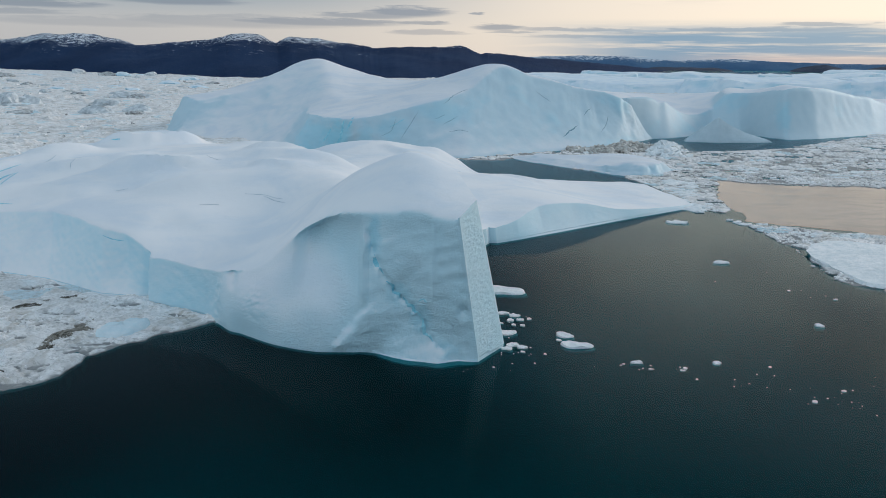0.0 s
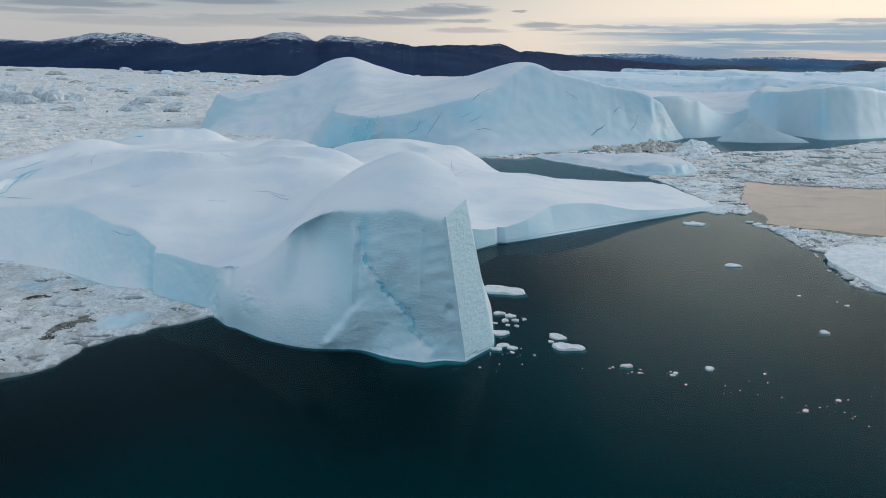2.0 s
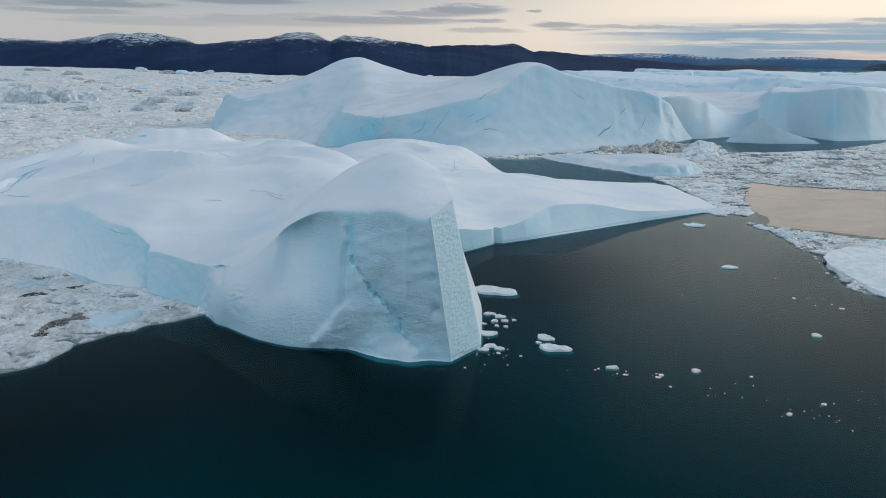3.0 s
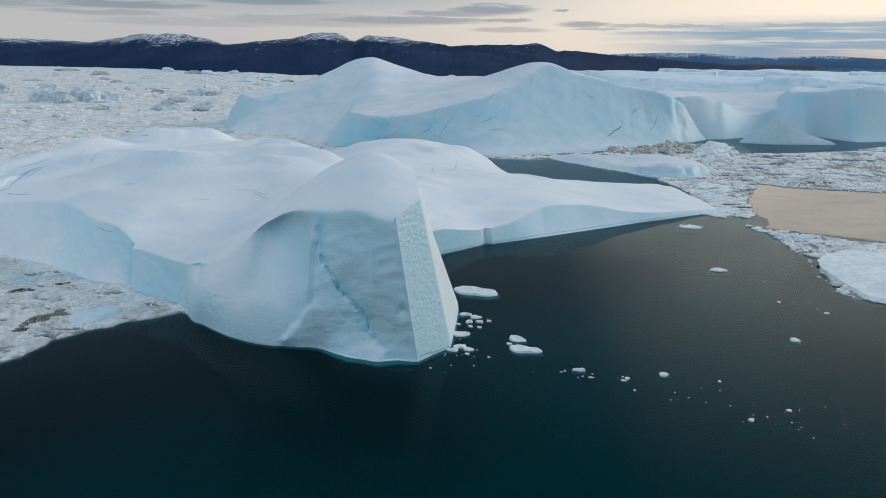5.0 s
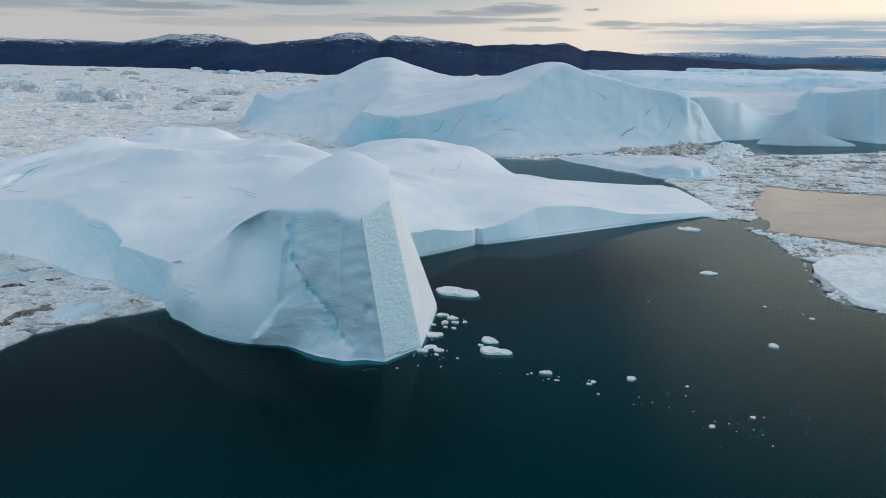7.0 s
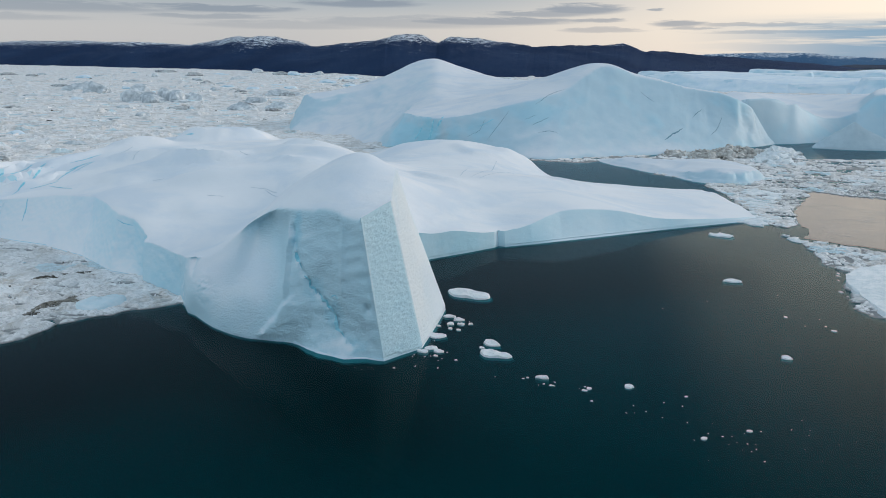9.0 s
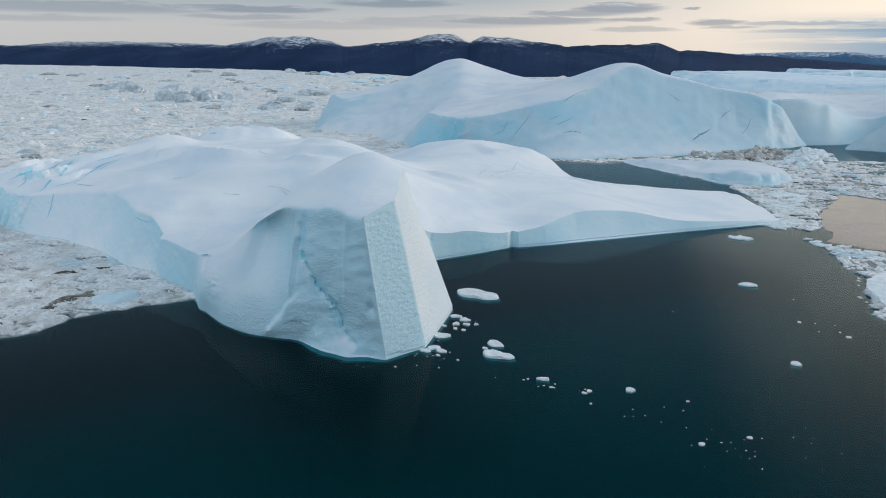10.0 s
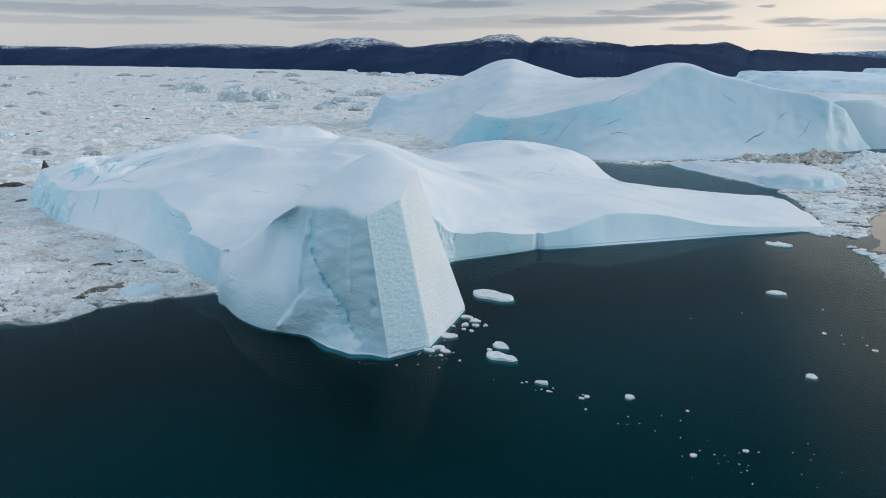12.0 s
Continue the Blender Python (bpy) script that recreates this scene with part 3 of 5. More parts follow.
    co, _, tris, *_ = delaunay_2d_cdt(flat, [], [list(range(count))], 1, 1e-4)
    co = np.array([tuple(c) for c in co])
    cap = np.column_stack([co, np.maximum(top(co[:, 0], co[:, 1]), 0.5)])
    first = len(wall)
    faces = quads + [tuple(first + i for i in t) for t in tris]
    me = mesh_of(name, np.vstack([wall, cap]), faces, mat)
    bm = bmesh.new()
    bm.from_mesh(me)
    bmesh.ops.remove_doubles(bm, verts=bm.verts, dist=0.02)
    bmesh.ops.recalc_face_normals(bm, faces=bm.faces)
    for _ in range(soften):
        bmesh.ops.smooth_vert(bm, verts=[v for v in bm.verts if v.co.z > 1.0 and float(still(v.co.x, v.co.y)) > 0.5], factor=0.5, use_axis_x=True, use_axis_y=True, use_axis_z=True)
    bm.normal_update()
    for v in bm.verts:
        steep = 1 - max(0.0, v.normal.z)
        w = v.co * 0.16
        w.z *= 0.7
        d = 0.9 * noise.noise(w) + 0.45 * (0.4 - abs(noise.noise(w * 2.7))) + 0.22 * noise.noise(w * 7.0) + 0.08 * noise.noise(w * 15.0)
        d *= float(still(v.co.x, v.co.y))
        if facets:
            f = Vector((v.co.x * 0.028 + v.co.z * 0.012, v.co.y * 0.014, v.co.z * 0.035)) + Vector((seed, 0, 0))
            share = facets * (1.0 if v.co.x < -40 else 0.45)
            d += share * (0.35 - abs(noise.noise(f))) + 0.3 * share * (0.3 - abs(noise.noise(f * 2.9)))
        for px, py, pz, wide, tall, amount in pushes:
            far = ((v.co.x - px) ** 2 + (v.co.y - py) ** 2) / wide ** 2 + (v.co.z - pz) ** 2 / tall ** 2
            if far < 6:
                flat = Vector((v.normal.x, v.normal.y, 0.3 * v.normal.z))
                v.co += flat * amount * math.exp(-far)
        v.co += v.normal * (dents * d * (0.15 + 0.85 * min(1.0, 1.6 * steep)) * min(1.0, max(0.0, v.co.z + 1.0) / 2.0))
        if carve is not None:
            v.co += carve(v, steep)
    if rounded is not None:
        co = np.array([tuple(v.co) for v in bm.verts])
        for turns, chosen in rounded(co[:, 0], co[:, 1], co[:, 2]):
            worn = [v for v, k in zip(bm.verts, chosen) if k]
            for _ in range(turns):
                bmesh.ops.smooth_vert(bm, verts=worn, factor=0.5, use_axis_x=True, use_axis_y=True, use_axis_z=True)
    bm.to_mesh(me)
    bm.free()
    me.set_sharp_from_angle(angle=radians(27))
    return me


def lump_mesh(name, rx, ry, height, seed, mat, rings=7, around=18, flat=0.5, jag=0.3):
    """A floating lump: an uneven outline, a low worn top and a wet foot under the water."""
    r = random.Random(seed)
    phase = [r.uniform(0, 6.28) for _ in range(6)]
    verts, faces = [], []
    def reach(a):
        return 1 + jag * (0.5 * math.sin(2 * a + phase[0]) + 0.35 * math.sin(3 * a + phase[1]) + 0.3 * math.sin(5 * a + phase[2]) + 0.2 * math.sin(8 * a + phase[3]))
    for k in range(rings + 1):
        u = k / rings
        for i in range(around):
            a = 6.2832 * i / around
            s = reach(a)
            if u < 0.3:
                w, z = 1.0 + 0.05 * (1 - u / 0.3), -0.8 * height * (1 - u / 0.3) + 0.1 * height
            else:
                v = (u - 0.3) / 0.7
                w, z = max(0.02, 1 - v ** (1 + 2 * flat)), height * (0.25 + 0.75 * v ** flat)
            z += (height * 0.28 * (math.sin(2 * a + phase[4] + 3 * u) + 0.6 * math.sin(5 * a + phase[5])) * (1 - abs(2 * u - 1)) if u > 0.3 else 0)
            verts.append((rx * w * s * math.cos(a), ry * w * s * math.sin(a), z + r.uniform(-1, 1) * 0.12 * height))
    for k in range(rings):
        for i in range(around):
            j = (i + 1) % around
            faces.append((k * around + i, k * around + j, (k + 1) * around + j, (k + 1) * around + i))
    faces.append(tuple(rings * around + i for i in range(around)))
    return mesh_of(name, verts, faces, mat)


# ---- sea ----
def make_sea():
    for name, z, mat, label in (("water", 0.0, WATER, "calm dark teal sea water with fine ripples"), ("seabed", -22.0, SEABED, "black depth below the sea")):
        bm = bmesh.new()
        n = 48
        rows = [[bm.verts.new((6000 * math.cos(6.2832 * i / n) * r, 6000 * math.sin(6.2832 * i / n) * r, z)) for i in range(n)] for r in (0.05, 0.2, 1.0)]
        bm.faces.new(rows[0])
        for a, b in zip(rows, rows[1:]):
            for i in range(n):
                bm.faces.new((a[i], b[i], b[(i + 1) % n], a[(i + 1) % n]))
        me = bpy.data.meshes.new(name)
        bm.to_mesh(me)
        bm.free()
        me.materials.append(mat)
        tagged(new(name, me), label, "water", kind="structure")


def make_depths():
    """The water's own body: sheets that swallow a share of the light on its way down."""
    mat = bpy.data.materials.new("water_body")
    mat.use_nodes = True
    n = Net(mat.node_tree)
    out = n.nodes.new("ShaderNodeOutputMaterial")
    n.links.new(n.add("ShaderNodeBsdfTransparent", 0, None, Color=(0.27, 0.64, 0.65)), out.inputs[0])
    for depth in (0.03, 0.4):
        ring = [(6000 * math.cos(0.2618 * i), 6000 * math.sin(0.2618 * i), -depth) for i in range(24)]
        ob = new("water_body", mesh_of("water_body", ring, [tuple(range(24))], mat))
        tagged(ob, "clear teal body of the sea water", "water", kind="structure")


make_sea()
make_depths()

# ---- the near iceberg: a tower in front, a sloping slab behind, a low arm ----
NEAR_TOWER = [
    (6.0, 108.5, -3.7, 0.5, 1.0), (8.4, 112, -4.6, 0.4, 1.0), (10.9, 115.5, -5.6, 0.2, 1.0), (10.8, 119, -6.4, 0.2, 1.0), (10.7, 123, -7.4, 0.2, 1.0), (10.6, 128, -8.6, 0.2, 1.0), (10.5, 132.2, -9.6, 0.4, 1.0), (10.2, 136, -10.0, -2.6, 1.0),
    (7.5, 141.5, -9.0, -5.2, 0.9), (1, 147, -5.5, -3, 0.9), (-5, 154, -4, -1, 0.9), (-7.2, 162, -2.5, 1, 0.9), (-4.3, 168, -1.0, 1.2, 1.0),
]
NEAR_ARM = [
    (-0.9, 171.9, -0.6, 0.8, 1.0), (0.4, 173.2, -0.6, 0.8, 1.0), (6.5, 179.8, -0.5, 0.8, 1.0), (11.4, 185.6, -0.5, 0.8, 1.0), (12.2, 187.4, -0.6, 1, 1.0), (14, 187.0, -0.6, 1.2, 1.0), (21, 191.6, -1.2, 2.2, 1.0), (29, 197.6, -2.2, 5.4, 0.9),
    (40, 205.8, -2.2, 5.0, 0.9), (52, 215, -1.2, 2.6, 0.9), (60, 221, -0.5, 1.2, 1.0), (77, 233, -0.6, 1, 1.0), (87.5, 240.5, -1, 1, 1.0), (86, 258, -2, 0, 1.0), (76, 285, -2, -2, 1.0), (52, 286, -1, -3, 1.0),
    (21, 297, -2, -3, 1.0), (7, 322, -4, -2, 1.0),
]
NEAR_BACK = [
    (-6, 350, -4, -6, 1.0), (-65, 348, 0, -8, 1.0), (-110, 292, 6, -10, 1.0), (-165, 268, 10, -8, 1.0), (-196, 228, 10, -2, 1.0), (-184, 190, 6, 2, 1.2), (-160, 173, 4, 3, 1.2),
    (-136, 160, 3, 4, 1.1), (-121, 156, -1, 9, 0.9), (-106, 153, -4, 12, 0.8), (-89, 147, -4, 13, 0.8), (-73, 138.5, -1, 6.5, 0.9), (-66, 137.5, -2, 6, 0.9), (-62.5, 137, -1, 3, 1.0),
    (-61, 134.5, 1, 0.6, 1.0), (-52, 130.3, 0.6, 1.4, 1.2),
]
NEAR_FRONT = [
    (-46.5, 127.6, 0, 1.4, 1.0), (-42.5, 123.2, 0.5, 2.2, 1.0), (-40.2, 120.6, 0.8, 2.6, 1.0), (-37.4, 119.2, 0.4, 3.6, 1.0), (-33, 116.4, 0.4, 6.2, 1.0), (-29.6, 114.2, 1.4, 8.6, 1.0),
    (-23, 111.9, 0.6, 9.2, 1.0), (-18, 111.8, 0.4, 6.8, 1.0), (-13.2, 111.9, -0.2, 4.2, 1.0), (-7.2, 109.2, -0.2, 4.2, 1.0), (-4.2, 108.3, 0.2, 4.1, 1.0), (-1.1, 107.7, -0.6, 3.0, 1.0), (2.6, 109.0, -1.2, 0.8, 1.0),
]
NEAR_HEIGHTS = [
    (2.3, 109.0, 25.2), (5.3, 115.7, 26.7), (0.9, 133, 28.9), (0.8, 110, 24.9), (-2, 111, 24.7), (-3.7, 112.5, 26.0), (-7, 113.5, 25.6), (-10.9, 115.5, 24.1), (-14.5, 117, 24.0), (-19.1, 119.5, 22.3), (-23.2, 121.5, 20.2), (-27, 123.3, 18.4), (-32.5, 123.6, 13.8),
    (-5.0, 134.5, 31.5), (-2.2, 134.2, 30.0), (-10.5, 137, 30.4), (-15.5, 137, 28.6), (-20.6, 133, 25.6), (-25.4, 134, 21.6), (-8, 122, 27.9), (-15, 125, 26.2), (1.5, 122, 27.8), (-30, 137, 17.5), (-17, 150, 25.0), (-9, 148, 27),
    (-38, 123, 11), (-42, 126, 10.7), (-48, 129.5, 9.7), (-56, 132.5, 10.4), (-60, 135.6, 10.4), (-74, 145, 13.3), (-96, 163, 14), (-122, 172, 12), (-134, 163, 9.8), (-40, 140, 12.5), (-40, 158, 17),
    (-59, 160, 16.5), (-75, 162, 16), (-126, 190, 15.6), (-99, 211, 20), (-51, 226, 21.0), (-74, 230, 21.0), (-41, 222, 18.0), (-46, 246, 14.0), (-70, 250, 16.5),
]
NEAR_HEIGHTS += [(-112, 239, 20.6), (-91, 251, 19.6), (-126, 232, 19.8), (-103, 229, 20), (-100, 275, 14), (-3, 250, 10.4), (3, 317, 5.5), (9, 309, 2.4), (-68, 335, 4.5), (-5, 343, 5), (12, 188, 4.3), (2, 176, 6.8), (-6, 176, 7.2), (30, 204, 7.7), (44, 211.5, 6.0), (53, 219, 3.5), (70, 232, 2.0), (87, 243, 0.9), (75, 283, 1.6), (50, 250, 4.5), (-185, 200, 9), (-180, 250, 8), (-8, 168, 8.5), (-11, 157, 20),
                 (-3, 140, 25), (-24, 190, 20), (-24, 167, 21), (-38, 268, 8.5), (-56, 288, 6.8), (-68, 304, 5.0), (-20, 276, 7.5), (2, 285, 5.0), (-8, 215, 11), (-24, 215, 13.5), (-30, 240, 11)]
# the broad shoulder behind: heights that stand clear of the valley before it
NEAR_HEIGHTS += [(-57, 309, 10.8), (-47, 312, 12.4), (-25, 313, 12.6), (-17, 312, 10.8), (-5, 311, 10.8)]


# mounds and hollows of the snowy top: place, half widths, turn, metres up
NEAR_MOUNDS = [
    (-101, 252, 15, 8, 26, 1.2), (-101, 238, 8, 4.5, 24, -2.6), (-41, 188, 20, 5, -18, 2.2), (-36, 201, 16, 6, -20, -1.4), (-56, 172, 14, 4, 10, 1.6), (-85, 184, 20, 5, 12, 1.9), (-80, 172, 14, 4, 8, -1.4), (-62, 152, 12, 4, 20, 1.2),
    (-125, 212, 16, 7, 35, 1.4), (20, 245, 22, 8, 30, 0.9),
]
NEAR_SCARPS = [
    (-119, 234, -86, 248, 4, 26, 3.3), (-60, 205, -33, 196, 3, 13, 1.7), (-96, 190, -62, 186, 3, 12, 1.3), (-80, 173, -54, 170, 2.5, 9, 1.0), (-121, 199, -84, 207, 3, 14, 1.3), (-72, 223, -40, 215, 4, 16, 0.6),
    (-135, 214, -112, 226, 3, 10, 1.3), (-150, 190, -128, 206, 3, 9, 1.2), (-60, 153, -47, 149, 2, 6, 0.6), (-104, 176, -86, 173, 2, 7, 0.7), (-28, 232, -2, 222, 3, 12, 1.0), (-52, 182, -34, 176, 2.2, 8, 0.9),
    (-148, 174, -134, 192, 1.6, 6, 1.8), (-158, 178, -146, 198, 1.6, 6, 1.8), (-138, 168, -124, 186, 1.6, 6, 1.3), (-170, 188, -158, 206, 2, 7, 1.6), (-30, 306, -4, 300, 3, 12, 0.9), (10, 262, 40, 250, 3, 10, 0.6),
]


def near_calm(x, y):
    """The tower's sheer faces are flatter than the rest."""
    return np.where((np.asarray(x) > -5) & (np.asarray(y) > 166), 0.08, np.where((np.asarray(x) < -44) & (np.asarray(x) > -128) & (np.asarray(y) < 185), 0.3, 1.0)) * np.where((np.asarray(x) > -1.5) & (np.asarray(y) < 142), 0.02, np.where((np.asarray(x) > -42) & (np.asarray(y) < 126), 0.6, 1.0))


def near_ledge(x, y):
    """The tower's foot goes on under water, farthest at the middle of its front."""
    return np.where(y < 116, 1.1 * np.exp(-((x + 7) / 4.0) ** 2) + 1.3 * np.exp(-((x - 1) / 4.0) ** 2), 0.0) + 1.2 * np.exp(-((x - 9) / 3.0) ** 2 - ((y - 122) / 7.0) ** 2)


# how far back the tower's front lies: place along it, height, y
FRONT_DEPTHS = [
    (-44, 0, 125.6), (-40, 0, 120.5), (-37.6, 0, 119.6), (-29.6, 0, 114.3), (-23, 0, 111.9), (-17, 0, 111.7), (-13, 0, 111.9), (-7, 0, 109.2), (-1.1, 0, 107.8), (2.6, 0, 109.0), (6, 0, 108.5),
    (-36.6, 4, 118.2), (-30, 4, 115.4), (-23, 4, 113.4), (-17, 3, 112.0), (-8, 3, 110.6), (-1.9, 3, 110.0), (2.6, 3, 109.3), (-38.5, 8, 121.4), (-33.4, 7.5, 117.4), (-29, 8, 117.0), (-24, 8, 116.0), (-19, 8, 115.0), (-14.2, 8, 112.2), (-5, 8, 110.9), (2.8, 8, 108.9),
    (-36, 11, 122.2), (-30, 12, 119.6), (-25, 12, 118.8), (-20, 12, 117.6), (-16, 12, 115.4), (-13, 12, 112.7), (-8.2, 11, 111.7), (-28, 15.5, 122.0), (-25, 16, 121.4), (-20, 16, 119.2), (-16, 16, 116.9), (-11.5, 15.5, 113.2), (-4, 15, 110.8), (2.8, 16, 108.7),
    (-23.2, 19.8, 121.7), (-20, 19.5, 120.4), (-16, 20, 118.0), (-12.4, 18.4, 114.3), (-8, 20, 113.0), (-2, 20, 110.9), (2.6, 21, 108.9), (-18.8, 22, 119.4), (-14.5, 24, 116.7), (-11, 24, 115.3), (-7, 25.4, 113.3), (-3.6, 25.6, 112.3), (0.8, 24.8, 109.8), (2.3, 25, 109.0),
]
front_depth = plate([(x, z, y) for x, z, y in FRONT_DEPTHS], 0.15)
CRACK_WAY = [(-13.0, 20.5), (-12.2, 17.4), (-11.4, 15.4), (-9.8, 13.2), (-8.2, 10.8), (-6.6, 9.6), (-5.0, 8.2), (-3.6, 6.2), (-3.0, 4.4), (-1.9, 2.9), (-0.2, 1.8)]


def eased(t):
    t = min(1.0, max(0.0, t))
    return t * t * (3 - 2 * t)


def near_carve(vert, steep):
    """The tower's front: a bowl under the brow, an upright rib at its end, a rough apron below the rib, an open crack, and the notch beside the saddle."""
    v = vert.co
    move = Vector((0, 0, 0))
    if not (-45 < v.x < 5.9 and v.y < 127) or vert.normal.y > -0.12:
        return move
    x, z = v.x, max(v.z, 0.0)
    ease = min(1.0, max(0.0, (x + 44) / 3.0)) * min(1.0, max(0.0, (6.1 - 0.148 * z - x) / 0.6)) * min(1.0, max(0.0, (steep - 0.22) / 0.3))
    if v.z < 0:
        ease = min(1.0, max(0.0, (x + 44) / 3.0)) * min(1.0, max(0.0, (6.1 - x) / 0.6))
    deep = float(front_depth(x, z)) + 2.0 * v.z * float(near_ledge(x, 110.0)) if v.z < 0 else float(front_depth(x, z))
    # the rib, sharp towards the bowl
    rib = x + 14.0 + 0.35 * noise.noise(Vector((0, 5, z * 0.3)))
    tall = min(1.0, max(0.0, (z - 8.0) / 3.0)) * min(1.0, max(0.0, (23.0 - z) / 4.0))
    deep -= tall * (1.3 * max(0.0, 1 + rib / 0.8) if rib < 0 else 1.3 * max(0.0, 1 - rib / 1.1))
    # the bowl, cut in sharply at its far end
    deep += 2.8 * eased((x + 28.2) / 3.5) * eased((-14.2 - x) / 8.0) * eased((z - 6.0) / 11.0) * eased((26.0 - z) / 6.0)
    # the apron's edge runs from the rib's foot down to the waterline
    side = (x + 14.0) + (8.2 - z) * 0.80 + 0.7 * noise.noise(Vector((x * 0.3, 3, z * 0.5)))
    if z < 9.5 and x < 0:
        deep -= 1.1 * eased(side / 1.6) * min(1.0, max(0.0, (9.5 - z) / 2.0)) * max(0.0, 1 - max(0.0, side) / 9.0) * min(1.0, max(0.0, z / 1.5))
    # rough bedding right of the rib, smooth snow-worn ice left of it
    broken = min(1.0, max(0.0, side / 2.0)) if z < 9 else min(1.0, max(0.0, (x + 13.6) / 1.0))
    w = Vector((x * 0.55 + 0.3 * z, 0, z * 0.9 - 0.35 * x))
    deep += broken * (0.20 * noise.noise(w * 0.7) + (0.30 if z < 9 and x < -3 else 0.12) * abs(noise.noise(w * 1.8)) + 0.10 * noise.noise(w * 4.5)) + (1 - broken) * 0.35 * noise.noise(Vector((x * 0.22, 9, z * 0.16)))
    # a rough worn patch at the far end, a chip by the corner
    patch = math.exp(-((x + 34.0) / 3.0) ** 2 - ((z - 6.5) / 4.0) ** 2)
    deep += patch * 0.45 * (0.7 * noise.noise(Vector((x * 0.5, 2, z * 0.45))) + 0.5 * abs(noise.noise(Vector((x * 1.1, 4, z)))) + 0.25 * noise.noise(Vector((x * 2.4, 6, z * 2.2))))
    deep += 0.7 * math.exp(-((x - 3.2) / 0.8) ** 2 - ((z - 9.0) / 1.0) ** 2)
    # a seam where the face turns a little
    deep -= 0.35 * max(0.0, 1 - abs(x + 2.4 - 0.03 * z) / 0.9) * min(1.0, max(0.0, (z - 7) / 5))
    for (ax, az), (bx, bz) in zip(CRACK_WAY, CRACK_WAY[1:]):
        k = min(1.0, max(0.0, ((x - ax) * (bx - ax) + (z - az) * (bz - az)) / ((bx - ax) ** 2 + (bz - az) ** 2)))
        off = math.hypot(x - ax - k * (bx - ax), z - az - k * (bz - az))
        if off < 0.8:
            deep += 0.5 * (1 - off / 0.8)
            break
    gap = abs(x + 39.7 + 0.08 * (z - 8))
    if z > 7.0:
        deep += 1.3 * max(0.0, 1 - gap / 1.2) * eased((z - 7.0) / 3.0)
    move.y = (deep - v.y) * ease
    return move


# flutes and hollows of the walls: place, half width, half height, metres out
NEAR_BULGES = [(-62, 137, 6, 1.2, 8, -1.6), (-137, 161.5, 5, 1.2, 9, -2.6), (-141, 163.5, 5, 1.0, 9, -3.0), (-145, 166, 5, 1.3, 9, -3.2), (-150, 169, 5, 1.1, 9, -2.8), (-155, 172, 5, 1.5, 9, -3.4), (-162, 175, 4, 1.4, 8, -2.8), (-170, 181, 4, 1.6, 8, -3.0), (-180, 189, 4, 1.8, 8, -3.0)]


NEAR_TOP = heaped(plate(NEAR_HEIGHTS), NEAR_MOUNDS, (), NEAR_SCARPS)


def near_rounded(x, y, z):
    """Where snow has rounded the rims: the tower's brow most, the walls beside it a little."""
    under = NEAR_TOP(x, y) - z
    brow = (x > -45) & (x < 2.0) & (y < 129) & (under < 2.2) & (z > 7) & (y < front_depth(x, z) + 3.2)
    left = (x <= -45) & (x > -130) & (y < 178) & (under < 1.0) & (z > 4)
    arm = (x > 16) & (y > 185) & (y < 245) & (under < 1.2) & (z > 1.2)
    return [(7, brow), (4, left), (8, arm)]


def make_near_iceberg():
    surface = NEAR_TOP
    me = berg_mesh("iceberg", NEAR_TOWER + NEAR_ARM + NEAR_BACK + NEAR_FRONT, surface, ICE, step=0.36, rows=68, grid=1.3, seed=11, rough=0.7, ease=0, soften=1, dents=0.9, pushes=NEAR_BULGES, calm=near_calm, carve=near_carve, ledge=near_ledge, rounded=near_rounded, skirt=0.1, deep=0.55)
    ob = new("iceberg", me)
    zoned(ob, TURQUOISE, lambda x, y, z, n: n.z < 0.6 and z > 0.5 and x < -132 and y < 230)
    return tagged(ob, "pale blue-white iceberg with a sheer front tower and low arm", "iceberg", "icebergs")


near_berg = make_near_iceberg()


def add_cracks(berg, mat, lines, name="crack", label=""):
    """Narrow open cracks that follow the ice: each a few places along its way and its width."""
    from mathutils.bvhtree import BVHTree
    me = berg.data
    tree = BVHTree.FromPolygons([v.co for v in me.vertices], [tuple(p.vertices) for p in me.polygons])
    r = random.Random(len(lines))
    for width, *places in lines:
        way = [Vector(p) for p in places]
        fine = []
        for a, b in zip(way, way[1:]):
            count = max(2, int((b - a).length / max(0.5, width)))
            fine += [a.lerp(b, k / count) for k in range(count)]
        fine.append(way[-1])
        bm = bmesh.new()
        pairs = []
        for k, p in enumerate(fine):
            ahead = fine[min(k + 1, len(fine) - 1)] - fine[max(k - 1, 0)]
            wander = Vector((r.uniform(-1, 1), r.uniform(-1, 1), r.uniform(-1, 1))) * 0.22 * width
            spot, normal, *_ = tree.find_nearest(p + wander)
            side = normal.cross(ahead).normalized()
            half = 0.5 * width * r.uniform(0.55, 1.05) * min(1, 0.25 + 3 * min(k, len(fine) - 1 - k) / len(fine))
            pairs.append([bm.verts.new(spot + normal * 0.05 + side * half), bm.verts.new(spot + normal * 0.09), bm.verts.new(spot + normal * 0.05 - side * half)])
        for a, b in zip(pairs, pairs[1:]):
            bm.faces.new((a[0], a[1], b[1], b[0]))
            bm.faces.new((a[1], a[2], b[2], b[1]))
        part(name, bm, mat, berg, label)


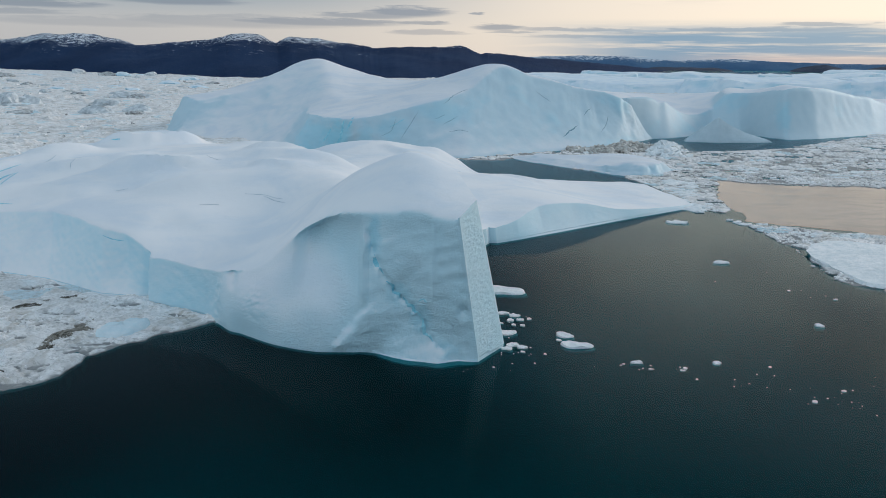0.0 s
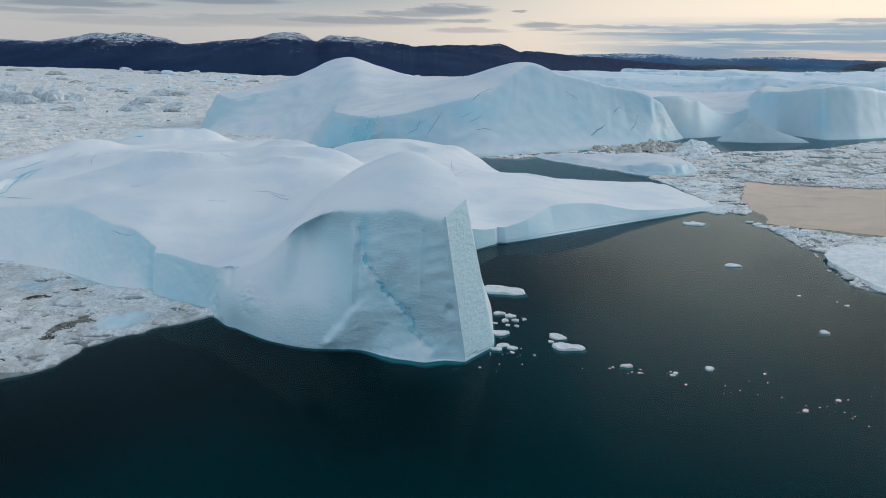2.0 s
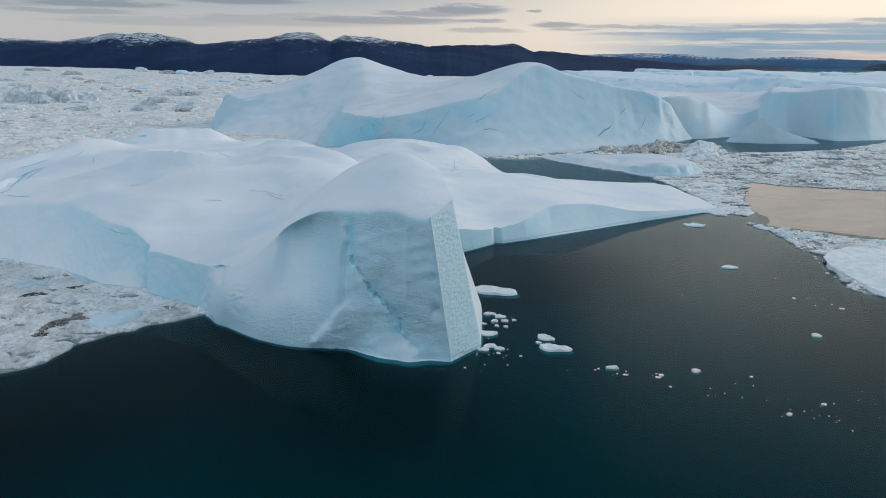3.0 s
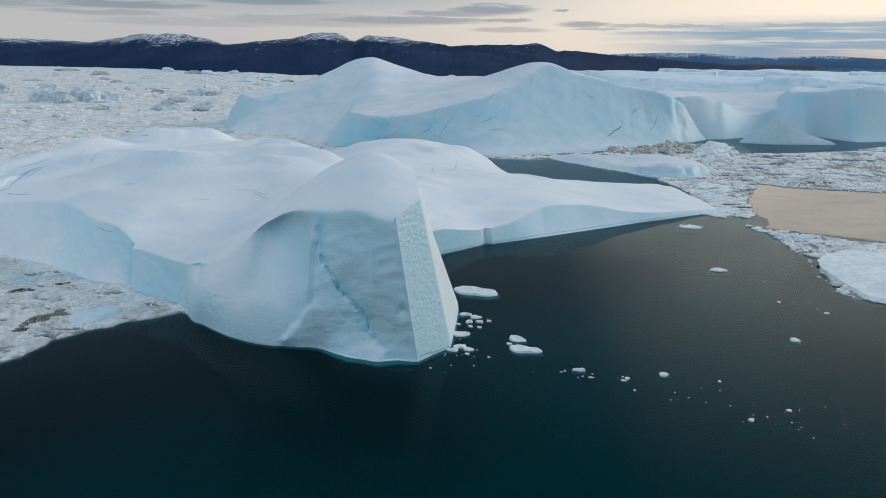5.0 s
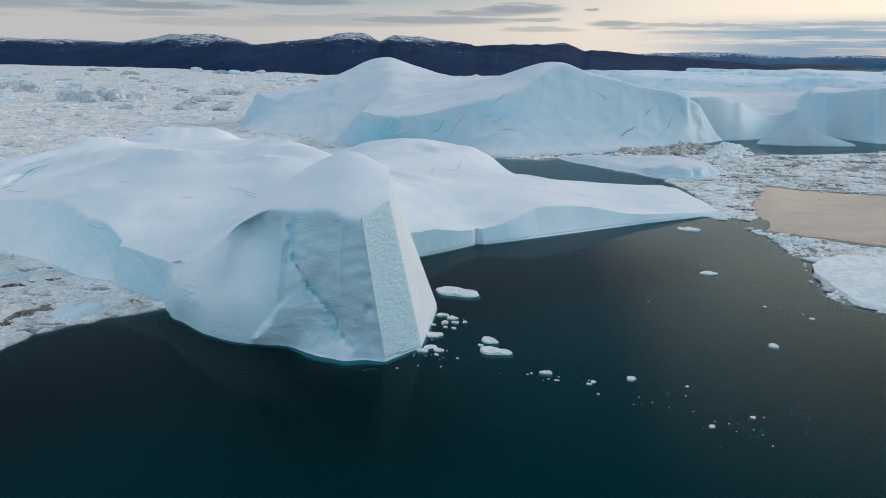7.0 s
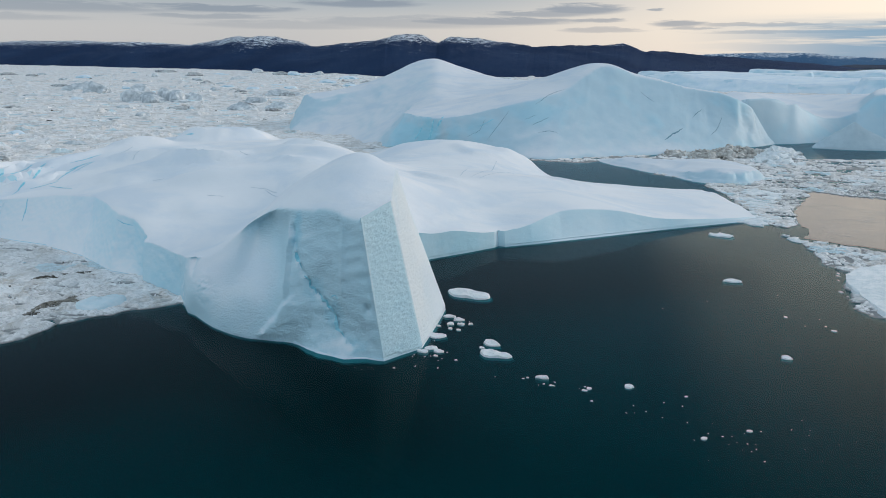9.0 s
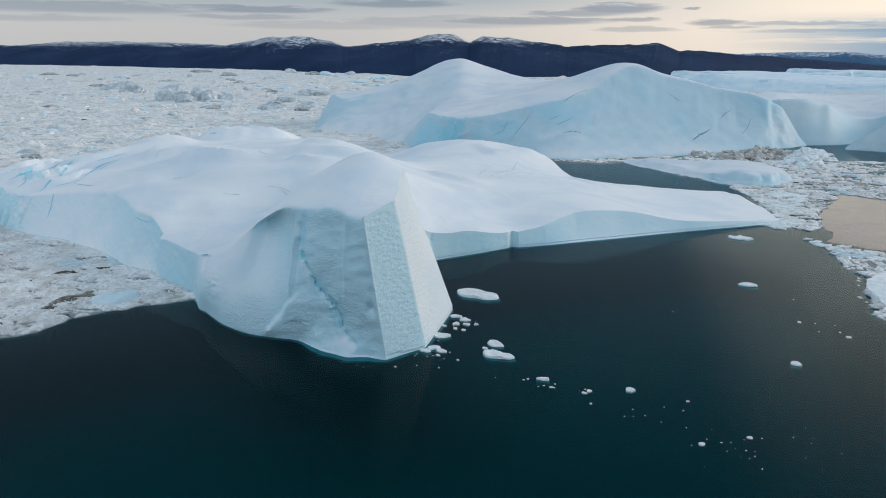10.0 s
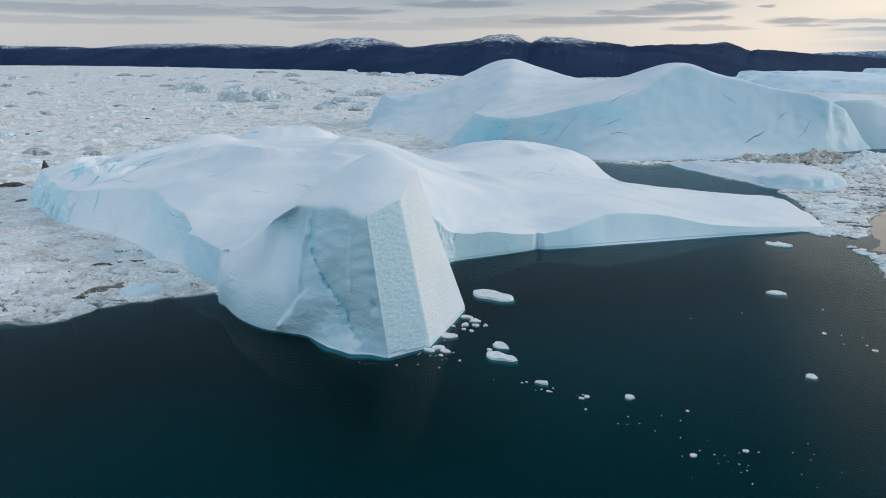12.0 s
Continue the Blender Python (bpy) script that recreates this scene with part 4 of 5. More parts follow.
add_cracks(near_berg, BLUE_ICE, [
    (1.0, (-12.2, 113.6, 17.4), (-11.4, 113.2, 15.4), (-10.4, 112.4, 14.0)),
    (0.8, (-9.8, 112, 13.2), (-8.9, 111.8, 12), (-8.2, 111.6, 10.8), (-7.2, 111.4, 10.2)),
    (1.1, (-7.2, 111.4, 10.0), (-6, 111.2, 9.2), (-5, 111, 8.2), (-4.2, 110.8, 7.2)),
    (0.8, (-4.1, 110.8, 7.0), (-3.5, 110.5, 5.9), (-3.1, 110.3, 4.6), (-1.8, 110.1, 2.9)),
    (0.35, (-4.4, 110.8, 9.9), (-3.4, 110.8, 10.4), (-2.8, 110.8, 9.8)),
    (1.2, (-124.7, 185.7, 14.7), (-124.3, 189.2, 15.6), (-122.5, 194, 16.6)),
    (0.9, (-127.4, 167.1, 11), (-131.2, 177.4, 12.8), (-136, 186.9, 13.9), (-133.2, 189.2, 14.7)),
    (0.4, (-119.9, 164.6, 11.1), (-118.9, 162.5, 8.1), (-118.5, 160.2, 5)),
    (1.7, (-146, 176, 11), (-141, 184, 13), (-137, 194, 14.5)), (1.3, (-152, 178, 10.5), (-149, 188, 12), (-147, 195, 13)), (0.5, (-139, 170, 11), (-143, 178, 12)), (1.6, (-158, 182, 10), (-155, 192, 11.5), (-150, 200, 13)), (0.5, (-165, 186, 9.5), (-160, 198, 11)), (0.6, (-131, 194, 15), (-126, 203, 17)), (0.5, (-146, 204, 14), (-139, 212, 16)),
    (0.5, (-141, 183, 13), (-140, 187, 14)), (0.6, (-125, 171, 12), (-120, 176.5, 13.4)), (0.4, (-120, 173, 12.6), (-108, 168.5, 13.4)), (0.7, (-121, 177, 13.5), (-123, 185, 15), (-124, 191, 16)), (0.4, (-121, 184, 15), (-122, 195, 17)),
    (0.7, (-112, 234, 20), (-108, 234, 20), (-104, 235, 19)), (0.8, (-150, 180, 11), (-144, 190, 13), (-140, 198, 14)), (0.6, (-134, 172, 11.5), (-138, 180, 12.5)),
    (0.3, (-73.6, 144.6, 11.7), (-71.4, 143.6, 11.2), (-68.4, 143.2, 10.9)),
], label="bright blue crack in the ice")
add_cracks(near_berg, CREASE, [
    (0.22, (-48, 163, 17.2), (-43.6, 161.8, 17.6), (-38, 158, 17.5)),
    (0.35, (-5.7, 234.8, 12.7), (-4, 255.3, 10.7), (-7.3, 293, 6.8)),
    (0.3, (-2.6, 234.1, 12), (2, 251.9, 9.9), (5, 261.9, 8.8)),
    (0.3, (-111, 210, 19), (-104, 207, 19.5), (-97, 203, 20)), (0.25, (-83.5, 172, 16), (-80.6, 172.7, 16.6)), (0.25, (-57, 157, 16), (-52.6, 157.4, 16)), (0.25, (-43, 161, 17.3), (-37, 155, 17.8)),
    (0.3, (-119, 203.5, 18), (-119, 210, 19.5)), (0.3, (-106, 193, 18), (-107, 202, 19)), (0.25, (-66, 188, 18), (-61, 187, 18)), (0.3, (-10, 236, 13), (-13, 262, 11)),
], name="crease", label="thin grey crease in the snow")

# ---- the twin-peaked iceberg behind, and its neighbours ----
BIG_LINE = [
    (-190, 471, 12, 4, 1.0), (-173, 434, 8, 30, 0.8), (-155, 428, 8, 52, 0.75), (-137, 424, 12, 66, 0.75), (-119, 411, 14, 74, 0.8), (-104, 393, 14, 64, 0.85), (-93, 382, 10, 30, 0.9), (-84, 377, 6, 10, 1.0), (-73, 377, 3, 5, 1.0), (-56, 370, 1, 4, 1.1),
    (-49, 366, 2, 9, 1.0), (-29, 366, 4, 18, 0.9), (-10, 360, 6, 34, 0.85), (7, 357, 6, 55, 0.8), (38, 377, -8, 57, 0.8), (73, 398, -4, 46, 0.75), (96, 420, -8, 28, 0.8), (110, 434, -4, 16, 0.9), (122, 446, -6, 11, 0.8), (134, 462, -14, 6, 0.8),
    (150, 505, -15, 0, 1.0),
]
BIG_LINE += [(110, 590, -15, -25, 1.0), (-40, 640, 0, -30, 1.0), (-170, 590, 20, -20, 1.0), (-205, 520, 18, -4, 1.0)]
BIG_HEIGHTS = [
    (-96, 530, 46.4), (-124, 526, 39.5), (-143, 511, 31), (-160, 482, 24.4), (-177, 456, 21), (-66, 526, 38.4), (-46, 518, 35), (-33, 505, 33.8), (-14, 492, 35.2), (0, 470, 39), (14, 452, 44), (23, 440, 46.2), (37, 438, 45), (47, 440, 40.5), (60, 444, 38), (81, 447, 32.8), (103, 452, 28.6), (120, 458, 20),
    (8, 414, 33.8), (-13.6, 402, 28.6), (-31, 389, 23), (-51, 376, 18.4), (-70, 382, 18.4), (-78, 386, 18.8), (-101, 396, 12), (-45, 577, 27), (-50, 420, 25), (-30, 455, 30), (-70, 450, 25), (-86, 480, 33), (-109, 451, 19), (-114, 430, 12), (-140, 470, 20), (-190, 520, 18),
    (80, 560, 16), (133, 500, 18), (-100, 590, 28), (20, 500, 33), (60, 490, 30),
]
MID_LINE = [
    (112, 452, 2, 8, 1.0), (146, 466, 0, 18, 0.8), (166, 482, 2, 22, 0.8), (190, 505, 4, 22, 0.8), (208, 505, 2, 20, 0.8), (214, 486, 3, 16, 0.9), (224, 465, 3, 20, 0.7), (250, 474, 0, 20, 0.7), (276, 489, -2, 20, 0.7),
    (319, 514, -4, 18, 0.8), (380, 545, -6, 16, 0.9), (430, 600, -16, 4, 1.0), (420, 680, -20, -20, 1.0), (250, 700, 0, -25, 1.0), (120, 640, 15, -15, 1.0), (96, 540, 12, 0, 1.0),
]
MID_HEIGHTS = [
    (114, 475, 24.5), (112, 560, 24),     (134, 478, 25.5), (150, 490, 18), (172, 510, 13), (172, 560, 19), (205, 520, 19), (200, 565, 24), (226, 489, 28.5), (240, 510, 31), (270, 520, 30), (300, 535, 24.5), (330, 545, 20), (390, 600, 17), (200, 640, 20), (300, 650, 24), (130, 560, 25),
]


BIG_RIDGES = [(-94, 522, -72, 440, 20, 3.0), (-108, 520, -150, 476, 18, 2.0)]


def make_back_icebergs():
    big = berg_mesh("iceberg", BIG_LINE, heaped(plate(BIG_HEIGHTS), (), BIG_RIDGES), BACK_ICE, step=1.3, rows=36, grid=2.4, seed=41, rough=0.55, swell=0.8, soften=2, ease=1, dents=0.7, facets=7.0)
    big = tagged(new("iceberg", big), "huge blue-white iceberg with two rounded peaks and cracks", "iceberg", "icebergs")
    add_cracks(big, CRACK_ICE, [
        (1.0, (65.5, 408.9, 3.7), (70.8, 417.2, 6.7), (75.1, 422.7, 8.9)),
        (0.25, (-37, 372, 8), (-31, 376, 11), (-29, 380, 17)), (0.3, (-8, 384, 16), (-3, 387, 19)), (0.4, (52, 430, 30), (60, 428, 24)),
        (0.35, (91.1, 429, 5.3), (95.7, 435.7, 9.7), (98.2, 441.1, 16)),
        (0.4, (81, 432.7, 14.7), (83.5, 435.8, 17.8), (86.1, 439.9, 19.9)),
        (0.4, (-0.1, 377.7, 10.7), (5.8, 380, 11.8), (10.4, 379.6, 10.8)),
        (0.35, (-3.6, 382, 14.1), (0.7, 385.2, 16.1), (4.4, 389.1, 18)),
        (0.28, (-25.9, 372.2, 7.1), (-21.7, 378.6, 13.4), (-17.8, 384.6, 19.7), (-17.4, 386.3, 21.1)),
        (0.4, (-3.7, 392.6, 24), (-0.4, 397.9, 26.8), (6.9, 406.6, 30.5), (9.9, 408.8, 31.7)),
    ], label="dark blue-grey crack across the ice face")
    add_cracks(big, BLUE_ICE, [
        (2.2, (-61, 373, 3), (-58.5, 373, 10), (-56.5, 374, 17)), (1.2, (-69, 378, 4), (-66, 377, 9), (-64, 377, 13)),
        (1.6, (-51.5, 375.7, 21.8), (-52.1, 372.6, 16.9), (-54.5, 372.1, 12.4)),
        (0.5, (-32.1, 375.9, 13.5), (-27.8, 378.4, 15.4), (-24.2, 381.3, 17.4)),
    ], label="turquoise crack in the ice face")
    mid = berg_mesh("iceberg", MID_LINE, heaped(plate(MID_HEIGHTS), (), [(226, 476, 244, 540, 20, 2.5), (300, 500, 320, 560, 18, 2.5)], [(222, 570, 213, 486, 7, 45, 4.5), (160, 540, 150, 470, 5, 26, 2.6)]), BACK_ICE, step=1.8, rows=22, grid=3.0, seed=61, rough=0.2, swell=1.0, soften=2, dents=0.2, facets=1.2)
    tagged(new("iceberg", mid), "broad pale iceberg with a rounded dome behind open water", "iceberg", "icebergs")
    low_line = [(30, 362, 5, 0, 0.8), (40, 348, 4, 4, 0.7), (52, 334, 4, 6, 0.7), (64, 321, 3, 6, 0.7), (74, 309, 2, 5, 0.7), (84, 303, 1, 6, 0.7), (96, 308, -3, 6, 0.7), (104, 322, -5, 4, 0.7), (106, 342, -6, 0, 0.8), (92, 360, -3, -5, 0.8), (66, 372, 1, -5, 0.8), (42, 372, 2, -4, 0.8)]
    low_top = [(38, 362, 1.2), (50, 352, 2.6), (62, 344, 3.2), (70, 332, 2.6), (80, 322, 3.6), (88, 313, 4.4), (97, 318, 4.2), (100, 336, 3.0), (80, 350, 3.4), (60, 364, 1.8)]
    low = berg_mesh("iceberg", low_line, heaped(plate(low_top), [(70, 326, 9, 5, -30, -1.0)], [(46, 356, 92, 330, 7, 1.4)], [(74, 318, 96, 316, 2, 9, 1.0)]), BACK_ICE, step=1.1, rows=10, grid=1.8, seed=71, rough=1.8, swell=1.4, dents=1.5, facets=1.6)
    tagged(new("iceberg", low), "low whale-backed white iceberg among brash ice", "iceberg", "icebergs")
    pyr_line = [(150, 447, 4, 4, 1), (170, 443, 2, 9.4, 1), (190, 445, 0, 7, 1), (207, 449, -3, 2.2, 1), (207, 454, -3, -1.6, 1), (190, 459, -1, -6, 1), (172, 463, 0, -9.2, 1), (152, 456, 4, -3, 1)]
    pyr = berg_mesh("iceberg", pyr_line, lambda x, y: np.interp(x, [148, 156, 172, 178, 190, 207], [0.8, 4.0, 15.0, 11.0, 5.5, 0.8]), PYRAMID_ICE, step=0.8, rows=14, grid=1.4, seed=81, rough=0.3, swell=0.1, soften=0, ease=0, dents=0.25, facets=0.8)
    tagged(new("iceberg", pyr), "small pyramid-shaped iceberg in shaded grey at the channel's edge", "iceberg", "icebergs")


make_back_icebergs()


def make_far_icebergs():
    r = random.Random(8)
    spots = [(330, 1180, 260, 70, 25), (560, 1060, 230, 80, 29), (800, 1120, 220, 80, 33), (240, 1560, 180, 60, 24), (900, 1500, 260, 90, 30), (560, 1700, 240, 70, 26), (1250, 1750, 300, 90, 34), (1000, 900, 130, 60, 26)]
    for k, (x, y, a, b, h) in enumerate(spots):
        line = []
        for i in range(18):
            t = 6.2832 * i / 18
            s = 1 + 0.16 * math.sin(3 * t + k) + r.uniform(-0.1, 0.1)
            line.append((x + a * s * math.cos(t) * 0.97 + 0.25 * b * s * math.sin(t), y + b * s * math.sin(t) - 0.1 * a * math.cos(t), -14 * math.cos(t), -12 * math.sin(t), 0.8))
        tops = [(x + a * u, y + b * v, h * r.uniform(0.6, 1.05)) for u in (-0.9, -0.45, 0, 0.45, 0.9) for v in (-0.7, 0, 0.7)]
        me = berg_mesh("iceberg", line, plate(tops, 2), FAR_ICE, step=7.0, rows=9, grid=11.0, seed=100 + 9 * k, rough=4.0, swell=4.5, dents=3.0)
        tagged(new("iceberg", me), "distant tabular iceberg, pale blue under the evening sky", "iceberg", "distant icebergs")


make_far_icebergs()

# ---- pack ice ----
LEFT_FIELD = [(-43.2, 126.2), (-51, 118), (-56.3, 112.6), (-61, 108), (-61.2, 100.5), (-66.5, 95), (-77, 88.6), (-130, 62), (-500, 20), (-4500, -600), (-4700, 2500), (-2600, 2700), (-1400, 2260), (-519, 1720), (0, 1800),
              (-10, 700), (-120, 500), (-60, 345), (-40, 300), (-60, 200), (-45, 140)]
FAR_FIELD = [(-150, 560), (330, 545), (430, 590), (900, 640), (2600, 1300), (2600, 1900), (900, 2250), (400, 2200), (150, 1900), (-300, 1700)]
RIGHT_FIELD = [(76, 297), (86, 258), (86, 236), (94, 230), (102, 259), (114, 300), (122, 296), (142, 288), (181, 286), (300, 292), (480, 310), (480, 560), (380, 545), (319, 511), (276, 485), (250, 461), (212, 426), (162, 400),
               (128, 399), (134, 440), (100, 430), (60, 398), (7, 362), (-20, 375), (-12, 349), (25, 346), (46, 366), (55, 328), (66, 317), (74, 314)]
NEAR_STRIP = [(93, 217), (98, 192), (96, 182), (92, 174), (93, 160), (95, 152), (110, 145), (160, 138), (230, 175), (230, 205), (131, 203), (117, 205), (106, 211)]


def pack_relief(x, y, coarse):
    """Height of the pack at each place of a grid, and whether close or loose ice lies there."""
    d = np.hypot(x - 25, y)
    wx, wy = x + 1.8 * fbm(x / 6, y / 6, 201, 3, 0.6), y + 1.8 * fbm(x / 6, y / 6, 211, 3, 0.6)
    rx, ry = wx + 5.0 * fbm(x / 22, y / 22, 203, 4, 0.6), wy + 5.0 * fbm(x / 22, y / 22, 213, 4, 0.6)
    loose = inside(rx, ry, FAR_FIELD) | inside(rx, ry, RIGHT_FIELD) | inside(rx, ry, NEAR_STRIP)
    firm = inside(wx, wy, LEFT_FIELD)
    size = 2.6 if coarse else 1.0
    b1, e1 = cells(wx / (1.5 * size), wy / (1.3 * size), 221)
    b2, e2 = cells(wx / (3.2 + 1.4 * size), wy / (2.2 + 1.4 * size), 231)
    b3, e3 = cells(wx / 17, wy / 14, 241)
    patch = np.clip(0.5 + 0.9 * fbm(x / 55, y / 45, 251, 3), 0, 1.2)
    crumb = fbm(x / (2.4 * size), y / (2.4 * size), 261, 2, 0.6)
    rise = np.clip((d - 140) / 320, 0, 1)
    near = np.clip(1 - (d - 130) / 120, 0, 1)
    # close pack: slush mounds near by, tumbled blocks farther off
    z = 0.34 + (0.16 - 0.09 * near) * crumb + 0.24 * fbm(x / 9, y / 5, 266, 3) + 0.10 * near * np.abs(fbm(x / 3.5, y / 2.6, 268, 3))
    z += (0.35 - 0.2 * near + 0.65 * rise) * (0.45 * b1 ** 2 * np.clip(e1 * 5, 0, 1) + 2.0 * np.clip(b2 - 0.55, 0, 1) * np.clip(e2 * 4, 0, 1) * patch)
    # near sheets, broken and tilted, with crushed ridges along their edges
    b4, e4 = cells((wx + 0.5 * wy) / 5.2, wy / 2.5, 295)
    b5, e5 = cells(wx / 2.1, wy / 1.3, 297)
    ridged = np.clip(fbm(x / 12, y / 8, 299, 3) + 0.25, 0, 1)
    z += near * (1.0 * (b4 - 0.40) * np.clip(e4 * 5, 0, 1) + 1.5 * ridged * np.clip(1 - e4 * 4.0, 0, 1) * (0.4 + crumb * 0.6) + 0.4 * (b5 - 0.5) * np.clip(e5 * 6, 0, 1))
    tall = np.where(firm | (d > 560), rise, 0.05)
    high = tall * 16.0 * np.clip(b3 - 0.76, 0, 1) ** 1.1 * np.clip(e3 * 2.0, 0, 1) * (0.7 + 0.9 * crumb)
    high += tall * 3.0 * np.clip(fbm(x / 24, y / 24, 281, 5, 0.6), 0, 1) ** 1.3 + tall * 5.0 * np.clip(fbm(x / 160, y / 120, 286, 3) - 0.15, 0, 1)
    # loose pack: flat plates of several sizes in grey slush
    big = fbm(x / 20, y / 12, 288, 3)
    chosen = np.where(big + 0.5 * (b2 - 0.5) > 0.05, 1.0, 0.0)
    plates = np.where(chosen > 0, (0.32 + 0.38 * b2) * np.clip((e2 - 0.06) * 14, 0, 1), (0.22 + 0.36 * b1) * np.clip((e1 - 0.10) * 8, 0, 1) * (b1 > 0.30))
    plates = plates * (fbm(x / 14, y / 7, 289, 3) > -0.38) + 0.05 + 0.05 * crumb + 0.10 * np.clip(fbm(x / 5, y / 3, 287, 3), 0, 1)
    z = np.where(firm | (d > 560), z, plates) + high
    edge = (firm | loose).astype(float)
    for _ in range(14):
        edge[1:-1, 1:-1] = (edge[1:-1, 1:-1] * 2 + edge[:-2, 1:-1] + edge[2:, 1:-1] + edge[1:-1, :-2] + edge[1:-1, 2:]) / 6
    reach = (edge - 0.50 - 0.14 * crumb) / 0.5
    shore = np.clip(reach, 0, 1)
    z = np.where(d < 700, np.where(reach > 0, -0.4 + (z + 0.4) * shore ** 0.42, -0.4 + 8.0 * np.maximum(reach, -0.4)), z)
    if not coarse:
        wide = reach > -0.34
        firm, loose = wide & (x < 0), wide & (x > 0)
    # open leads between the loose pieces
    holes = loose & ~firm & (d < 600) & (fbm(x / 16, y / 6, 291, 4, 0.6) < -0.36)
    return np.where(holes, -0.4, z), firm, loose & ~firm


def make_pack_ice():
    # fine sheets close to the open water, a coarser fan for the rest
    close = [(-150, -43, 60, 165, 0.28), (60, 215, 140, 320, 0.5)]
    turns = np.radians(np.linspace(-72, 52, 1150))
    u = np.linspace(0, 1, 620)
    far = 1 / (1 / 70 + (1 / 4600 - 1 / 70) * (0.80 * u + 0.20 * (1 - (1 - u) ** 0.5)))
    far = np.exp(0.55 * np.log(far) + 0.45 * np.log(70 * (4600 / 70) ** u))
    a, d = np.meshgrid(turns, far)
    grids = [(25 + d * np.sin(a), d * np.cos(a), False)]
    for x0, x1, y0, y1, step in close:
        gx, gy = np.meshgrid(np.arange(x0, x1 + 2 * step, step), np.arange(y0, y1 + 2 * step, step))
        grids.append((gx, gy, True))
    for x, y, is_close in grids:
        z, firm, loose = pack_relief(x, y, not is_close)
        if not is_close:
            for x0, x1, y0, y1, step in close:
                cut = (x > x0) & (x < x1) & (y > y0) & (y < y1)
                firm, loose = firm & ~cut, loose & ~cut
        verts = np.stack([x, y, z], -1).reshape(-1, 3)
        rows, cols = x.shape
        i = np.arange(rows * cols).reshape(rows, cols)
        quads = np.stack([i[:-1, :-1], i[:-1, 1:], i[1:, 1:], i[1:, :-1]], -1).reshape(-1, 4)
        if not is_close:
            quads = quads[:, ::-1]
        for mask, label in ((firm, "close-packed dirty white brash ice"), (loose, "broken white brash ice drifting in loose strips")):
            chosen = quads[mask.ravel()[quads].any(1)] if not is_close else quads[mask.ravel()[quads].all(1)]
            if len(chosen):
                tagged(new("pack_ice", sheet_mesh("pack_ice", verts, chosen, BRASH, smooth=False)), label, "pack ice", kind="stuff")


make_pack_ice()


def make_grease_ice():
    line = along([(98, 226), (102, 259), (114, 300), (142, 288), (181, 287), (480, 310), (480, 200), (230, 200), (131, 203), (106, 212), (94, 219)], 0.8)
    pts = line[:, :2] + 4.0 * np.stack([fbm(line[:, 0] / 14, line[:, 1] / 14, 301, 5, 0.6), fbm(line[:, 0] / 14, line[:, 1] / 14, 311, 5, 0.6)], 1)
    me = mesh_of("ice_film", [(px, py, 0.03) for px, py in pts], [tuple(range(len(pts)))], GREASE)
    tagged(new("ice_film", me), "smooth beige film of thin new ice on the water", "thin ice", kind="structure")


make_grease_ice()


# ---- floes ----
def put_floe(x, y, rx, ry, h, seed, mat, label, group, turn=0.0, name="ice_floe", flat=0.18, jag=0.5, around=30, category="ice floe"):
    """A floe, and the wet turquoise foot that shows round it under the water."""
    ob = new(name, lump_mesh(name, rx, ry, 0.65 * h, seed, mat, 8, around, flat, jag))
    ob.matrix_world = pose(x, y, 0, 0, 0, turn)
    return tagged(ob, label, category, group)


def raft_mesh(name, rx, ry, h, seed, mat, around=28, rings=7):
    """A snow-topped raft of ice: a broken outline, an upright side, a hummocked top, a foot that spreads under the water."""
    r = random.Random(seed)
    phase = [r.uniform(0, 6.28) for _ in range(5)]
    shift = Vector((r.uniform(0, 90), r.uniform(0, 90), 0))

    def reach(a):
        w = 1 + 0.13 * math.sin(2 * a + phase[0]) + 0.10 * math.sin(3 * a + phase[1]) + 0.07 * math.sin(5 * a + phase[2])
        return w + 0.10 * noise.noise(Vector((3 * math.cos(a), 3 * math.sin(a), seed * 0.37)))
    rows = [(0.98, -0.9 * h), (1.0, -0.25 * h), (0.98, 0.04 * h), (0.95, 0.4 * h)] + [(0.92 * (1 - k / rings), None) for k in range(rings)]
    verts, faces = [], []
    for w, z in rows:
        for i in range(around):
            a = 6.2832 * i / around
            x, y = rx * w * reach(a) * math.cos(a), ry * w * reach(a) * math.sin(a)
            if z is None:
                spot = Vector((x, y, 0)) * (2.2 / max(rx, 0.5)) + shift
                top = 0.62 + 0.35 * noise.noise(spot) + 0.45 * max(0.0, noise.noise(spot * 2.3)) + 0.12 * noise.noise(spot * 6)
                verts.append((x, y, h * max(0.4, top)))
            else:
                verts.append((x, y, z * (1 + 0.3 * noise.noise(Vector((x, y, z)) * 1.5 + shift)) if z > 0.1 * h else z))
    for k in range(len(rows) - 1):
        for i in range(around):
            j = (i + 1) % around
            faces.append((k * around + i, k * around + j, (k + 1) * around + j, (k + 1) * around + i))
    faces.append(tuple((len(rows) - 1) * around + i for i in range(around)))
    me = mesh_of(name, verts, faces, mat)
    me.set_sharp_from_angle(angle=radians(38))
    return me


